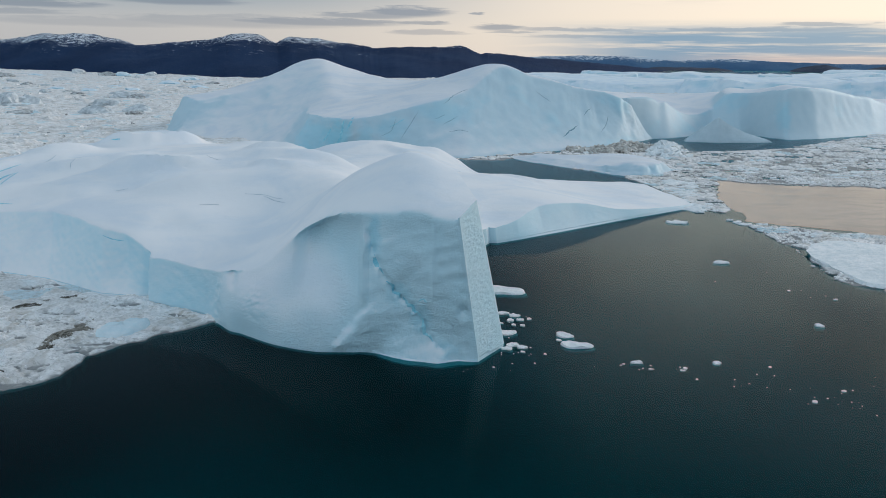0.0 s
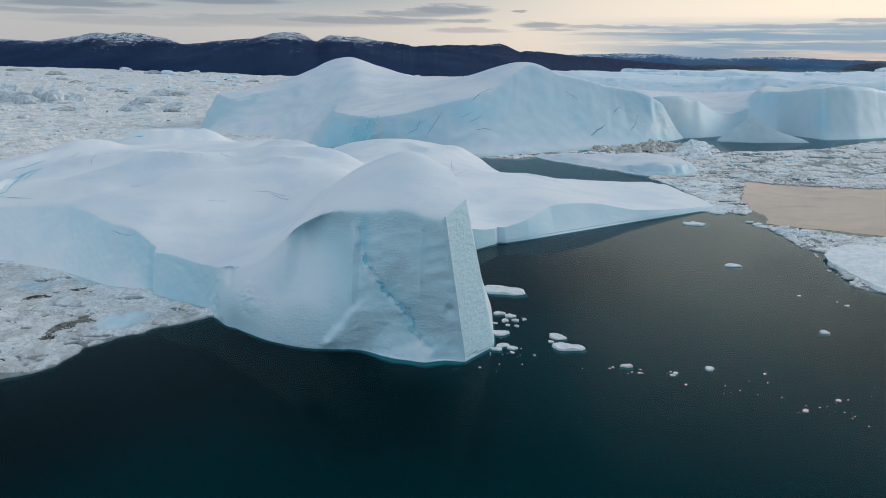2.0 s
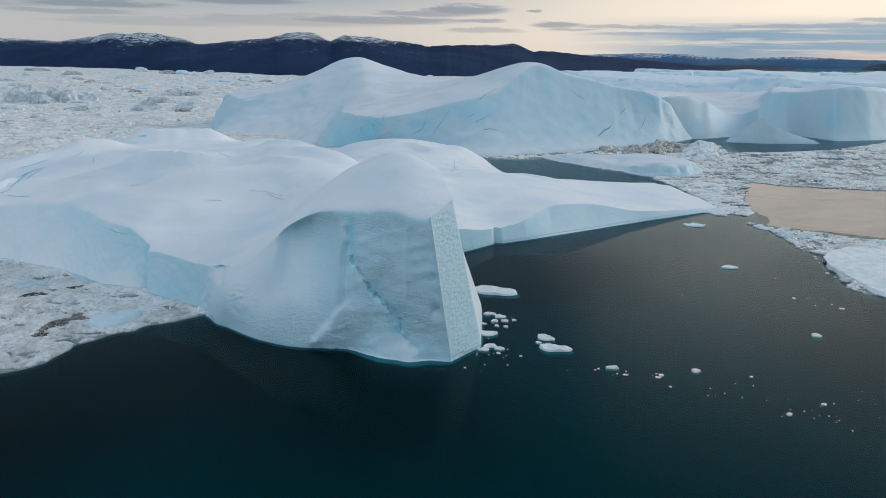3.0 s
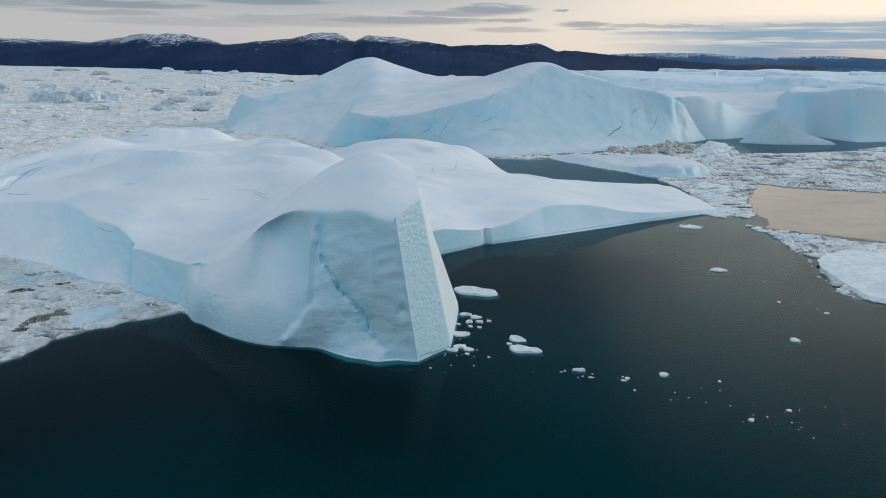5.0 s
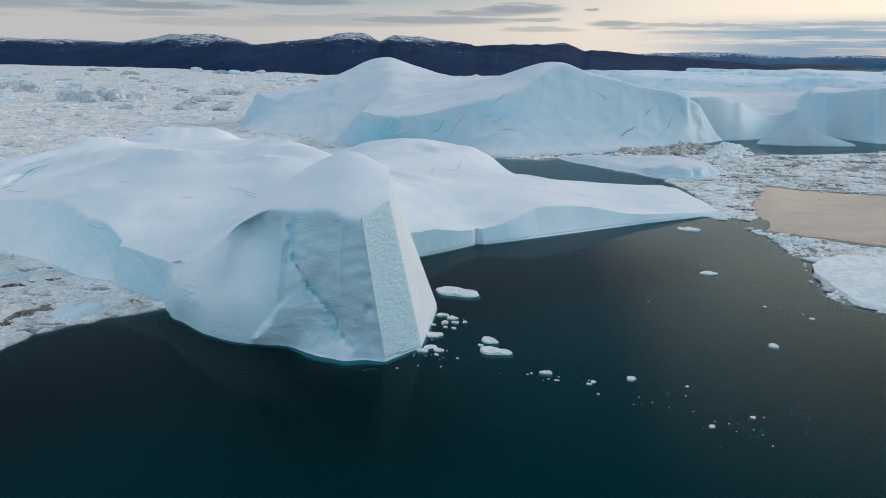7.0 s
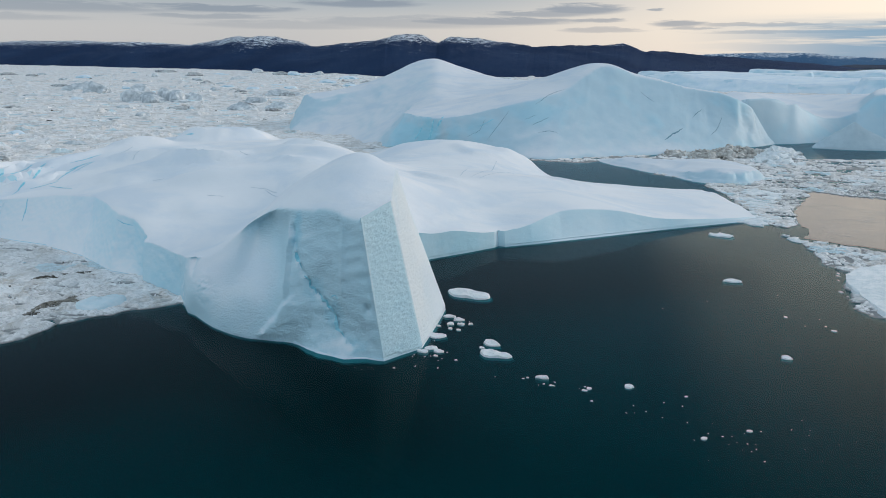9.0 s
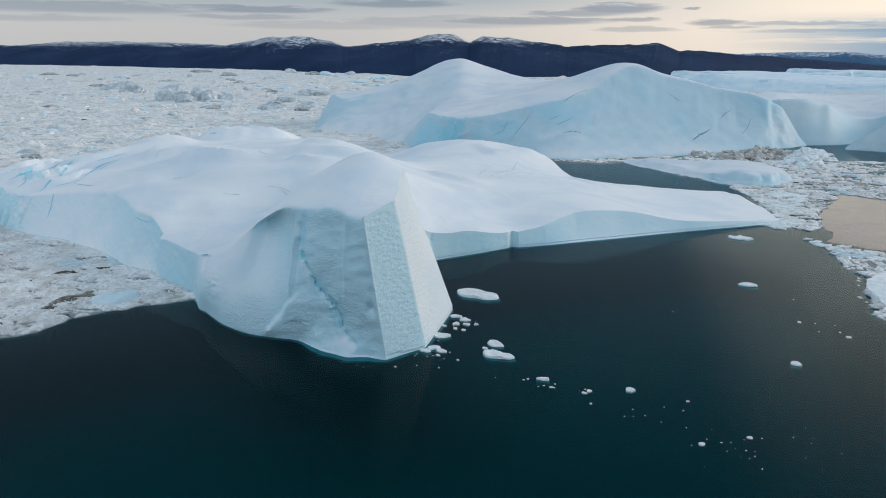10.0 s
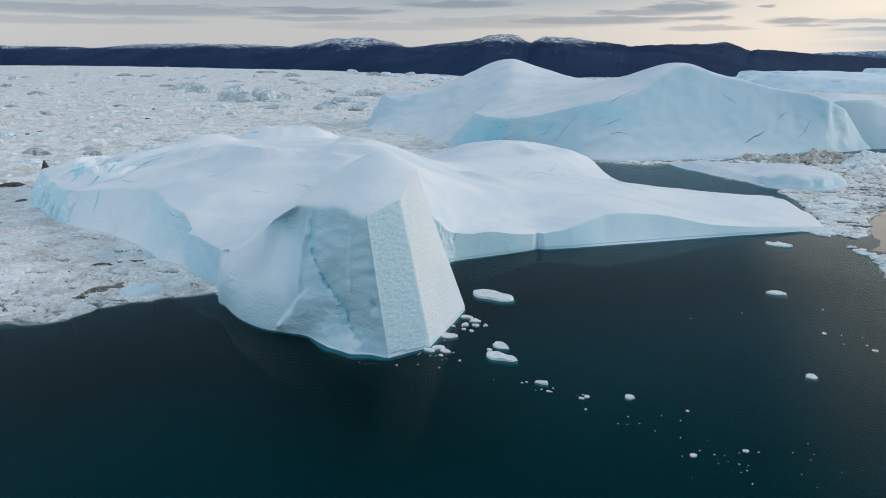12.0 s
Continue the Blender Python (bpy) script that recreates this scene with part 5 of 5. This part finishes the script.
# rafts by the tower's foot and out along the drift: place, half length, half width
FLOES_BY_TOWER = [
    (12.5, 146.1, 4.6, 2.9), (11.8, 132.0, 1.14, 0.8), (13.9, 130.8, 1.0, 0.9), (12.9, 128.2, 0.8, 0.6), (14.9, 128.5, 0.66, 0.6), (16.7, 129.2, 0.5, 0.4), (10.9, 126.6, 0.5, 0.4), (13.4, 125.9, 0.5, 0.4), (15.1, 125.6, 0.5, 0.4),
    (9.9, 121.6, 0.8, 0.8), (11.9, 121.7, 1.45, 1.3), (12.3, 115.9, 1.1, 0.9), (11.2, 114.3, 0.95, 0.7), (13.9, 115.0, 0.9, 0.75), (13.9, 113.1, 0.4, 0.35), (22.3, 120.8, 1.65, 1.2), (21.0, 118.5, 0.5, 0.45), (23.7, 116.2, 2.8, 1.5),
]
FLOES_ADRIFT = [
    (32.9, 109.3, 0.95, 0.6), (30.5, 108.7, 0.26, 0.2), (29.9, 108.2, 0.2, 0.17), (34.5, 106.9, 0.3, 0.22), (40.4, 107.3, 0.45, 0.35), (39.7, 106.5, 0.4, 0.3), (46.5, 109.5, 0.75, 0.65), (55.0, 108.4, 0.26, 0.2), (56.4, 96.2, 0.45, 0.4),
    (17.7, 112.3, 0.3, 0.22), (8.4, 106.6, 0.24, 0.2), (41.0, 103.3, 0.24, 0.2), (70.2, 171.1, 2.1, 1.2), (73.2, 215.9, 3.6, 1.7), (73.1, 127.8, 1.0, 0.75), (84.7, 143.6, 0.5, 0.4), (77.2, 149.2, 0.35, 0.3), (62.8, 99.9, 0.38, 0.32),
]


def make_floes():
    for k, (x, y, rx, ry) in enumerate(FLOES_BY_TOWER + FLOES_ADRIFT):
        ob = new("ice_floe", raft_mesh("ice_floe", rx, ry, 0.24 + 0.10 * rx if rx > 0.6 else 0.45 * rx, 400 + 3 * k, FLOE_SNOW, 28 if rx > 0.6 else 14, 7 if rx > 0.6 else 3))
        ob.matrix_world = pose(x, y, 0, 0, 0, 14 * math.sin(7 * k) - (12 if rx > 2 else 0))
        tagged(ob, "broad white ice floe with a wet turquoise rim" if rx > 1.4 else "small white ice floe afloat on dark water", "ice floe", "small floes")
        if rx > 0.9:
            foot = new("wet_foot", raft_mesh("wet_foot", rx * 1.07, ry * 1.1, 0.3, 400 + 3 * k, WET_ICE, 28, 2))
            foot.parent = ob
            foot.location = (0.06 * rx, -0.05 * ry, -0.52)
            tagged(foot, "turquoise foot of the floe under the water")
    r = random.Random(31)
    trail = [(10, 121, 4, 3, 9), (16, 130, 4, 3, 7), (14, 112, 5, 3, 9), (4, 105.5, 7, 0.8, 6), (36, 107.5, 6, 1.5, 7), (60, 97, 6, 5, 14), (52, 103, 8, 4, 9), (70, 100, 8, 7, 10), (80, 145, 6, 14, 5), (56, 150, 8, 8, 2), (-44, 124.5, 1.4, 0.7, 6)]
    for x, y, sx, sy, count in trail:
        for _ in range(count):
            s = r.uniform(0.05, 0.13) if y < 106 else r.uniform(0.08, 0.2)
            put_floe(x + r.gauss(0, 0.5) * sx, y + r.gauss(0, 0.5) * sy, s, s * r.uniform(0.5, 0.9), s * 0.5, r.randrange(9999), FLOE_SNOW, "tiny bit of white ice afloat on dark water", "ice bits", r.uniform(0, 180), "ice_bit", 0.5, 0.3, 10, "ice bit")


make_floes()


def make_strip_floes():
    r = random.Random(77)
    line = [(99, 186, 0.3, 0.3, 1), (94.5, 175, 0.3, 0.3, 1), (95, 160, 0.3, 0.4, 1), (97, 153.5, 0, 0.5, 1), (110, 148, 0, 0.5, 1), (135, 148, 0, 0.5, 1), (160, 160, -0.5, 0, 1), (155, 180, -0.5, -0.5, 1), (125, 188, 0, -0.5, 1), (107, 192, 0, -0.5, 1)]
    tops = [(100, 182, 0.9), (97, 172, 1.0), (98, 160, 0.8), (105, 152, 0.9), (125, 165, 1.6), (150, 165, 1.4), (110, 185, 1.2), (130, 182, 1.0)]
    me = berg_mesh("ice_floe", line, plate(tops), FLOE_SNOW, step=0.7, rows=6, grid=1.3, seed=88, rough=1.4, swell=0.5, soften=0, dents=0.6)
    tagged(new("ice_floe", me), "large flat snow-covered floe beside open water", "ice floe", "drifting floes")
    for k in range(46):
        u = r.random()
        x, y = 93 + 24 * u + r.gauss(0, 1.4), 216 - 20 * u + r.gauss(0, 2.2)
        s = r.uniform(0.5, 1.9)
        put_floe(x, y, s * 1.4, s * 0.7, r.uniform(0.3, 0.7), r.randrange(9999), FLOE_SNOW, "flat white floe in a drifting strip", "drifting floes", r.uniform(-30, 30))
    for k in range(70):
        u = r.random()
        if k % 2:
            x, y = 86 + 10 * u + r.gauss(0, 3.0), 232 + 60 * u + r.gauss(0, 3.0)
        else:
            x, y = 120 + 150 * u + r.gauss(0, 5), 300 + 30 * r.random() + 60 * u * r.random()
        s = r.uniform(0.8, 3.4)
        put_floe(x, y, s * 1.5, s * 0.8, r.uniform(0.5, 1.1), r.randrange(9999), FLOE_SNOW, "white floe among loose brash ice", "drifting floes", r.uniform(-30, 30))


make_strip_floes()


def hummock_mesh(name, rx, ry, h, seed, mat):
    """A worn bergy bit: broken facets, a notched crest, settled in the pack."""
    bm = bmesh.new()
    bmesh.ops.create_icosphere(bm, subdivisions=3, radius=1.0)
    shift = Vector((seed * 1.37 % 91, seed * 2.11 % 83, seed * 0.71 % 77))
    for v in bm.verts:
        w = v.co * 1.3 + shift
        k = 1 + 0.45 * noise.noise(w) + 0.30 * abs(noise.noise(w * 2.3)) + 0.10 * noise.noise(w * 4.1)
        v.co = Vector((v.co.x * k * rx, v.co.y * k * ry, max(-0.3, v.co.z) * k * h))
    me = bpy.data.meshes.new(name)
    bm.to_mesh(me)
    bm.free()
    me.materials.append(mat)
    me.polygons.foreach_set("use_smooth", np.ones(len(me.polygons), bool))
    me.set_sharp_from_angle(angle=radians(16))
    return me


def put_hummock(x, y, rx, ry, h, seed, mat, label, turn=0.0):
    ob = new("ice_block", hummock_mesh("ice_block", rx, ry, h, seed, mat))
    ob.matrix_world = pose(x, y, 0, 0, 0, turn)
    return tagged(ob, label, "ice block", "pack blocks")


def make_pack_blocks():
    """Single blocks that stand out of the pack."""
    put_floe(-59.2, 119.2, 4.6, 3.2, 3.0, 600, BLUE_SNOW, "smooth pale blue ice block set in brash ice", "pack blocks", 35, "ice_block", 0.6, 0.15, 22, "ice block")
    put_floe(-105, 128, 1.6, 0.8, 0.7, 601, BLUE_SNOW, "smooth pale blue ice block set in brash ice", "pack blocks", 0, "ice_block", 0.6, 0.25, 22, "ice block")
    r = random.Random(5)
    dark = [(-366, 436, 10, 3), (-500, 424, 12, 2.4), (-226, 231, 3.2, 5), (-204, 198, 9, 2.4), (-174, 178, 6, 1.2), (-330, 358, 7, 1.6), (-403, 540, 9, 3), (-364, 817, 16, 6), (-330, 650, 14, 4), (-265, 592, 12, 4), (-358, 712, 12, 4), (-317, 636, 14, 5), (-469, 885, 14, 4)]
    for k, (x, y, s, h) in enumerate(dark):
        put_hummock(x, y, s * 0.6, s * 0.32, h * 0.8, 640 + k, DARK_ICE if k < 5 else SILT_ICE, "dark silt-stained ice block in the pack", r.uniform(-20, 20))
    pale = [(-634, 806, 22, 12), (-474, 677, 17, 15), (-446, 690, 12, 11), (-434, 690, 15, 11), (-300, 600, 16, 6), (-277, 624, 12, 6), (-372, 828, 24, 7), (-700, 857, 22, 11), (-446, 665, 15, 10), (-420, 701, 14, 9), (-293, 284, 9, 2.5), (-265, 289, 6, 2.6), (-339, 700, 18, 6)]
    for k, (x, y, s, h) in enumerate(pale):
        put_hummock(x, y, s, s * 0.6, h, 700 + k, HUMMOCK, "worn grey-white bergy bit frozen into the pack", r.uniform(-30, 30))
    for k in range(230):
        a, d = radians(r.uniform(-62, -2)), 260 + 1900 * r.random() ** 1.2
        s = r.uniform(1.5, 5.5) * (0.5 + d / 650)
        x, y = 25 + d * math.sin(a), d * math.cos(a)
        if (-235 < x and y < 680) or y > 1560 + 0.42 * abs(x):
            continue
        put_hummock(x, y, s * r.uniform(0.8, 1.6), s * 0.7, s * r.uniform(0.2, 0.6), r.randrange(9999), (HUMMOCK, FAR_ICE, SILT_ICE, HUMMOCK)[k % 4], "worn ice hummock standing out of the pack", r.uniform(-30, 30))


make_pack_blocks()


def make_rubble():
    """The brown ridge of rubble at the big berg's foot, and the silt band in the near pack."""
    for name, (x0, y0, x1, y1), wide, high, mat, label, seed in (
            ("rubble_ridge", (62, 392, 132, 402), 16, 5.0, DIRT_ICE, "brown silty ridge of broken ice", 3),
            ("rubble_ridge", (108, 372, 136, 412), 12, 6.5, FLOE_SNOW, "white ridge of broken ice blocks", 4),
            ("rubble_ridge", (-71.5, 109, -63, 127), 5.6, 1.2, SILT_RIDGE, "low brown silty ridge in the pack", 5), ("rubble_ridge", (-86, 127, -78, 139), 4.6, 1.0, SILT_RIDGE, "low brown silty ridge in the pack", 6)):
        r = random.Random(seed)
        bm = bmesh.new()
        for _ in range(260 if high > 3 else 760):
            u, v = 0.5 + 0.5 * (r.random() - r.random()), r.gauss(0, 0.33)
            dx, dy = x1 - x0, y1 - y0
            length = math.hypot(dx, dy)
            side = v * wide * (0.6 + 0.7 * math.sin(4 * u + seed) ** 2) + 0.10 * length * (0.6 * math.sin(5 * u + seed) + 0.4 * math.sin(13 * u + 2 * seed))
            x, y = x0 + dx * u - dy / length * side, y0 + dy * u + dx / length * side
            crest = high * max(0.1, 1 - abs(v) * 1.6) * (0.5 + 0.5 * math.sin(3.1416 * u)) * (0.75 + 0.25 * math.sin(9 * u + seed))
            s = high * (r.uniform(0.18, 0.5) if high > 3 else r.uniform(0.07, 0.24))
            m = pose(x, y, crest - 0.4 * s, r.uniform(-40, 40), r.uniform(-40, 40), r.uniform(0, 360)) @ Matrix.Diagonal((s * r.uniform(0.8, 1.8), s * r.uniform(0.7, 1.3), s * r.uniform(0.4, 0.9), 1))
            made = bmesh.ops.create_icosphere(bm, subdivisions=1, radius=1.0, matrix=m)
            for vert in made["verts"]:
                vert.co += Vector((r.uniform(-1, 1), r.uniform(-1, 1), r.uniform(-1, 1))) * 0.22 * s
        me = bpy.data.meshes.new(name)
        bm.to_mesh(me)
        bm.free()
        me.materials.append(mat)
        tagged(new(name, me), label, "ice rubble", kind="stuff")


make_rubble()


def chip_mesh(name, spots, seed, mat):
    """Many small broken pieces in one mesh: each a low many-sided block with a tilted, narrower top."""
    r = np.random.RandomState(seed)
    verts, faces = [], []
    for x, y, size, high in spots:
        n = r.randint(5, 8)
        a = np.sort(r.uniform(0, 6.2832, n)) * 0.5 + np.arange(n) * 3.1416 / n
        reach = size * r.uniform(0.6, 1.25, n)
        turn, squash = r.uniform(0, 3.14), r.uniform(0.55, 1.0)
        u, v = reach * np.cos(a), reach * np.sin(a) * squash
        px, py = u * math.cos(turn) - v * math.sin(turn), u * math.sin(turn) + v * math.cos(turn)
        tx, ty = r.uniform(-0.35, 0.35, 2) * high / size
        first = len(verts)
        k = r.uniform(0.6, 0.9)
        verts += [(x + i, y + j, -0.1) for i, j in zip(px, py)]
        verts += [(x + k * i * c, y + k * j * c, max(0.06, high * r.uniform(0.55, 1.2) + tx * i + ty * j)) for i, j, c in zip(px, py, r.uniform(0.6, 1.1, n))]
        faces += [(first + i, first + (i + 1) % n, first + n + (i + 1) % n, first + n + i) for i in range(n)]
        faces.append(tuple(first + n + i for i in range(n)))
    return mesh_of(name, verts, faces, mat, smooth=False)


def make_chips():
    r = np.random.RandomState(19)
    # tumbled blocks over the close pack
    a, d = np.radians(r.uniform(-64, 0, 16000)), 1 / (1 / 175 + (1 / 1700 - 1 / 175) * r.rand(16000) ** 0.8)
    x, y = 25 + d * np.sin(a), d * np.cos(a)
    keep = inside(x, y, LEFT_FIELD) & ~((x > -205) & (y > 150) & (y < 360) & (x > -205 + 0.3 * (y - 230))) & ~((x > -220) & (y > 355) & (y < 660)) & (y < 1500 + 0.42 * np.abs(x)) & ~((x > -140) & (y > 130) & (y < 360))
    keep &= fbm(x / 60, y / 40, 801, 4, 0.6) + 0.5 * r.rand(len(x)) > 0.12
    size = np.minimum(np.exp(r.normal(-0.7, 0.55, len(x))), 1.3) * (0.5 + d / 330)
    high = size * r.uniform(0.12, 0.5, len(x)) + 0.35
    spots = [t for t, k in zip(zip(x, y, size, high), keep) if k]
    tagged(new("ice_rubble", chip_mesh("ice_rubble", spots, 5, CHIPS)), "tumbled white, grey and silty ice blocks on the pack", "ice rubble", kind="stuff")
    # low broken plates frozen into the slush close by
    x, y = r.uniform(-150, -46, 5200), r.uniform(70, 165, 5200)
    keep = inside(x + 2.5, y - 2.5, LEFT_FIELD) & inside(x, y, LEFT_FIELD) & ~inside(x, y, [(-44, 125), (-61, 133), (-73, 137), (-90, 146), (-121, 155), (-137, 159), (-150, 167), (-40, 170)])
    keep &= fbm(x / 18, y / 12, 841, 4, 0.6) + 0.45 * r.rand(len(x)) > 0.12
    size = np.minimum(np.exp(r.normal(-0.75, 0.55, len(x))), 1.9)
    spots = [t for t, k in zip(zip(x, y, size, 0.34 + 0.10 * r.rand(len(x)) + 0.16 * size * r.rand(len(x))), keep) if k]
    tagged(new("ice_plates", chip_mesh("ice_plates", spots, 15, CHIPS)), "low broken plates of white ice frozen in slush", "ice plates", kind="stuff")
    # flat broken plates adrift in the loose pack
    for box, polygon, count, seed in (((70, 330, 228, 470), RIGHT_FIELD, 5200, 7), ((88, 235, 136, 222), NEAR_STRIP, 900, 9)):
        x, y = r.uniform(box[0], box[1], count), r.uniform(box[2], box[3], count)
        keep = inside(x + 3 * fbm(x / 12, y / 12, 811, 3), y + 3 * fbm(x / 12, y / 12, 815, 3), polygon) & (fbm(x / 22, y / 10, 821, 4, 0.6) + 0.4 * r.rand(count) > -0.05)
        keep &= ~inside(x, y, [(46, 366), (52, 331), (78, 301), (96, 307), (108, 326), (116, 352), (100, 374), (70, 380)])
        size = np.exp(r.normal(-0.35, 0.65, count))
        spots = [t for t, k in zip(zip(x, y, size, r.uniform(0.12, 0.34, count) * np.minimum(size, 1.6) + 0.06), keep) if k]
        tagged(new("ice_plates", chip_mesh("ice_plates", spots, seed, PLATES)), "flat broken plates of white ice adrift in slush", "ice plates", kind="stuff")


make_chips()


# ---- mountains ----
SKYLINE = [
    (-62, 8), (-58, 10), (-53, 15), (-47, 12), (-44, 18), (-40, 19), (-36, 17), (-33, 15), (-31.5, 20), (-29.5, 28), (-26.5, 26), (-25, 22), (-24, 13), (-21, 20),
    (-19, 24), (-17, 34), (-15.3, 33), (-14, 20), (-13, 30), (-10.5, 26), (-8.5, 23), (-6.5, 15), (-4, 16), (-2, 16), (0.3, 19), (2, 9), (4, 7), (7, 1), (10, -3), (13, -8), (16, -14),
]
COAST = [(-4300, 2000), (-3500, 2650), (-2700, 2640), (-1813, 2338), (-1402, 2210), (-883, 1858), (-519, 1644), (-130, 1676), (105, 1946), (256, 2239), (675, 2754), (1010, 3300)]


def make_mountains():
    sky = np.array(SKYLINE, float)
    coast = np.array(COAST, float)
    angle = np.degrees(np.arctan2(coast[:, 0] - 15, coast[:, 1]))
    reach = np.hypot(coast[:, 0] - 15, coast[:, 1])
    a = np.linspace(-62, 16.6, 700)
    foot = np.interp(a, angle, reach)
    deep = np.minimum(foot + 900, 4850)
    top = 50 + np.interp(a, sky[:, 0], sky[:, 1]) / 1232 * deep
    top += (top > 20) * 5.0 * fbm(a / 0.9, a * 0, 501, 5, 0.6)
    rows = 36
    verts = []
    for k in range(rows + 1):
        u = k / rows
        d = foot + (deep - foot) * min(u * 1.15, 1.0) + (0 if u < 0.87 else 60 * (u - 0.87))
        shape = math.sin(min(u * 1.15, 1.0) * math.pi / 2) ** 0.9 if u < 0.87 else 1 - (u - 0.87) * 2.0
        x, y = 15 + d * np.sin(np.radians(a)), d * np.cos(np.radians(a))
        crag = fbm(x / 160, y / 160, 511, 5) * 0.16 * math.sin(math.pi * min(u * 1.15, 1.0))
        z = -2 + (top + 2) * (shape + crag)
        verts.append(np.stack([x, y, z], 1))
    verts = np.vstack(verts)
    i = np.arange((rows + 1) * 700).reshape(rows + 1, 700)
    quads = np.stack([i[:-1, :-1], i[:-1, 1:], i[1:, 1:], i[1:, :-1]], -1).reshape(-1, 4)
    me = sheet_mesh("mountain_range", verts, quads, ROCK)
    tagged(new("mountain_range", me), "dark haze-blue mountain coast with snow-dusted summits", "mountains", kind="structure")


make_mountains()


FAR_SKYLINE = [(3, -3), (5, 2), (7, 5), (9, 6.5), (12, 7), (13.6, 6), (14.5, 2.5), (16, 1), (17.5, 0), (19.5, 3), (22, 3.5), (24, 1), (27, -1), (30, -1.5), (36, 0), (46, 2)]


def make_far_hills():
    far = np.array(FAR_SKYLINE, float)
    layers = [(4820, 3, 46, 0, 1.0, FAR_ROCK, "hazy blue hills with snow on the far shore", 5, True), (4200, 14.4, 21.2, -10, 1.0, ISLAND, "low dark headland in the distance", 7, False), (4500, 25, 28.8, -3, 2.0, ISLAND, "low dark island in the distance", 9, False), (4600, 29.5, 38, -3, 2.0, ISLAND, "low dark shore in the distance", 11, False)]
    for dist, left, right, height, vary, mat, label, seed, ranged in layers:
        a = np.linspace(left, right, 260)
        edge = np.minimum(1, np.minimum(a - left, right - a) / 1.5) ** 0.6
        base = np.interp(a, far[:, 0], far[:, 1]) if ranged else height
        rise = 50 + (base + vary * fbm(a / 0.9, a * 0, 530 + seed, 5)) / 1229 * dist
        z = np.maximum(rise * edge, 0.5)
        s, c = np.sin(np.radians(a)), np.cos(np.radians(a))
        rows = [np.stack([15 + (dist - 160 * (1 - u)) * s, (dist - 160 * (1 - u)) * c, -1 + (z + 1) * (u ** 0.7 + 0.1 * math.sin(3.1416 * u) * fbm(a / 0.5, a * 0 + 6 * u, 570 + seed, 3))], 1) for u in np.linspace(0, 1, 12)]
        rows.append(np.stack([15 + (dist + 60) * s, (dist + 60) * c, z * 0], 1))
        i = np.arange(13 * 260).reshape(13, 260)
        quads = np.stack([i[:-1, :-1], i[:-1, 1:], i[1:, 1:], i[1:, :-1]], -1).reshape(-1, 4)
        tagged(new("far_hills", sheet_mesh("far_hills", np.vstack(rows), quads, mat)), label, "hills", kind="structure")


make_far_hills()
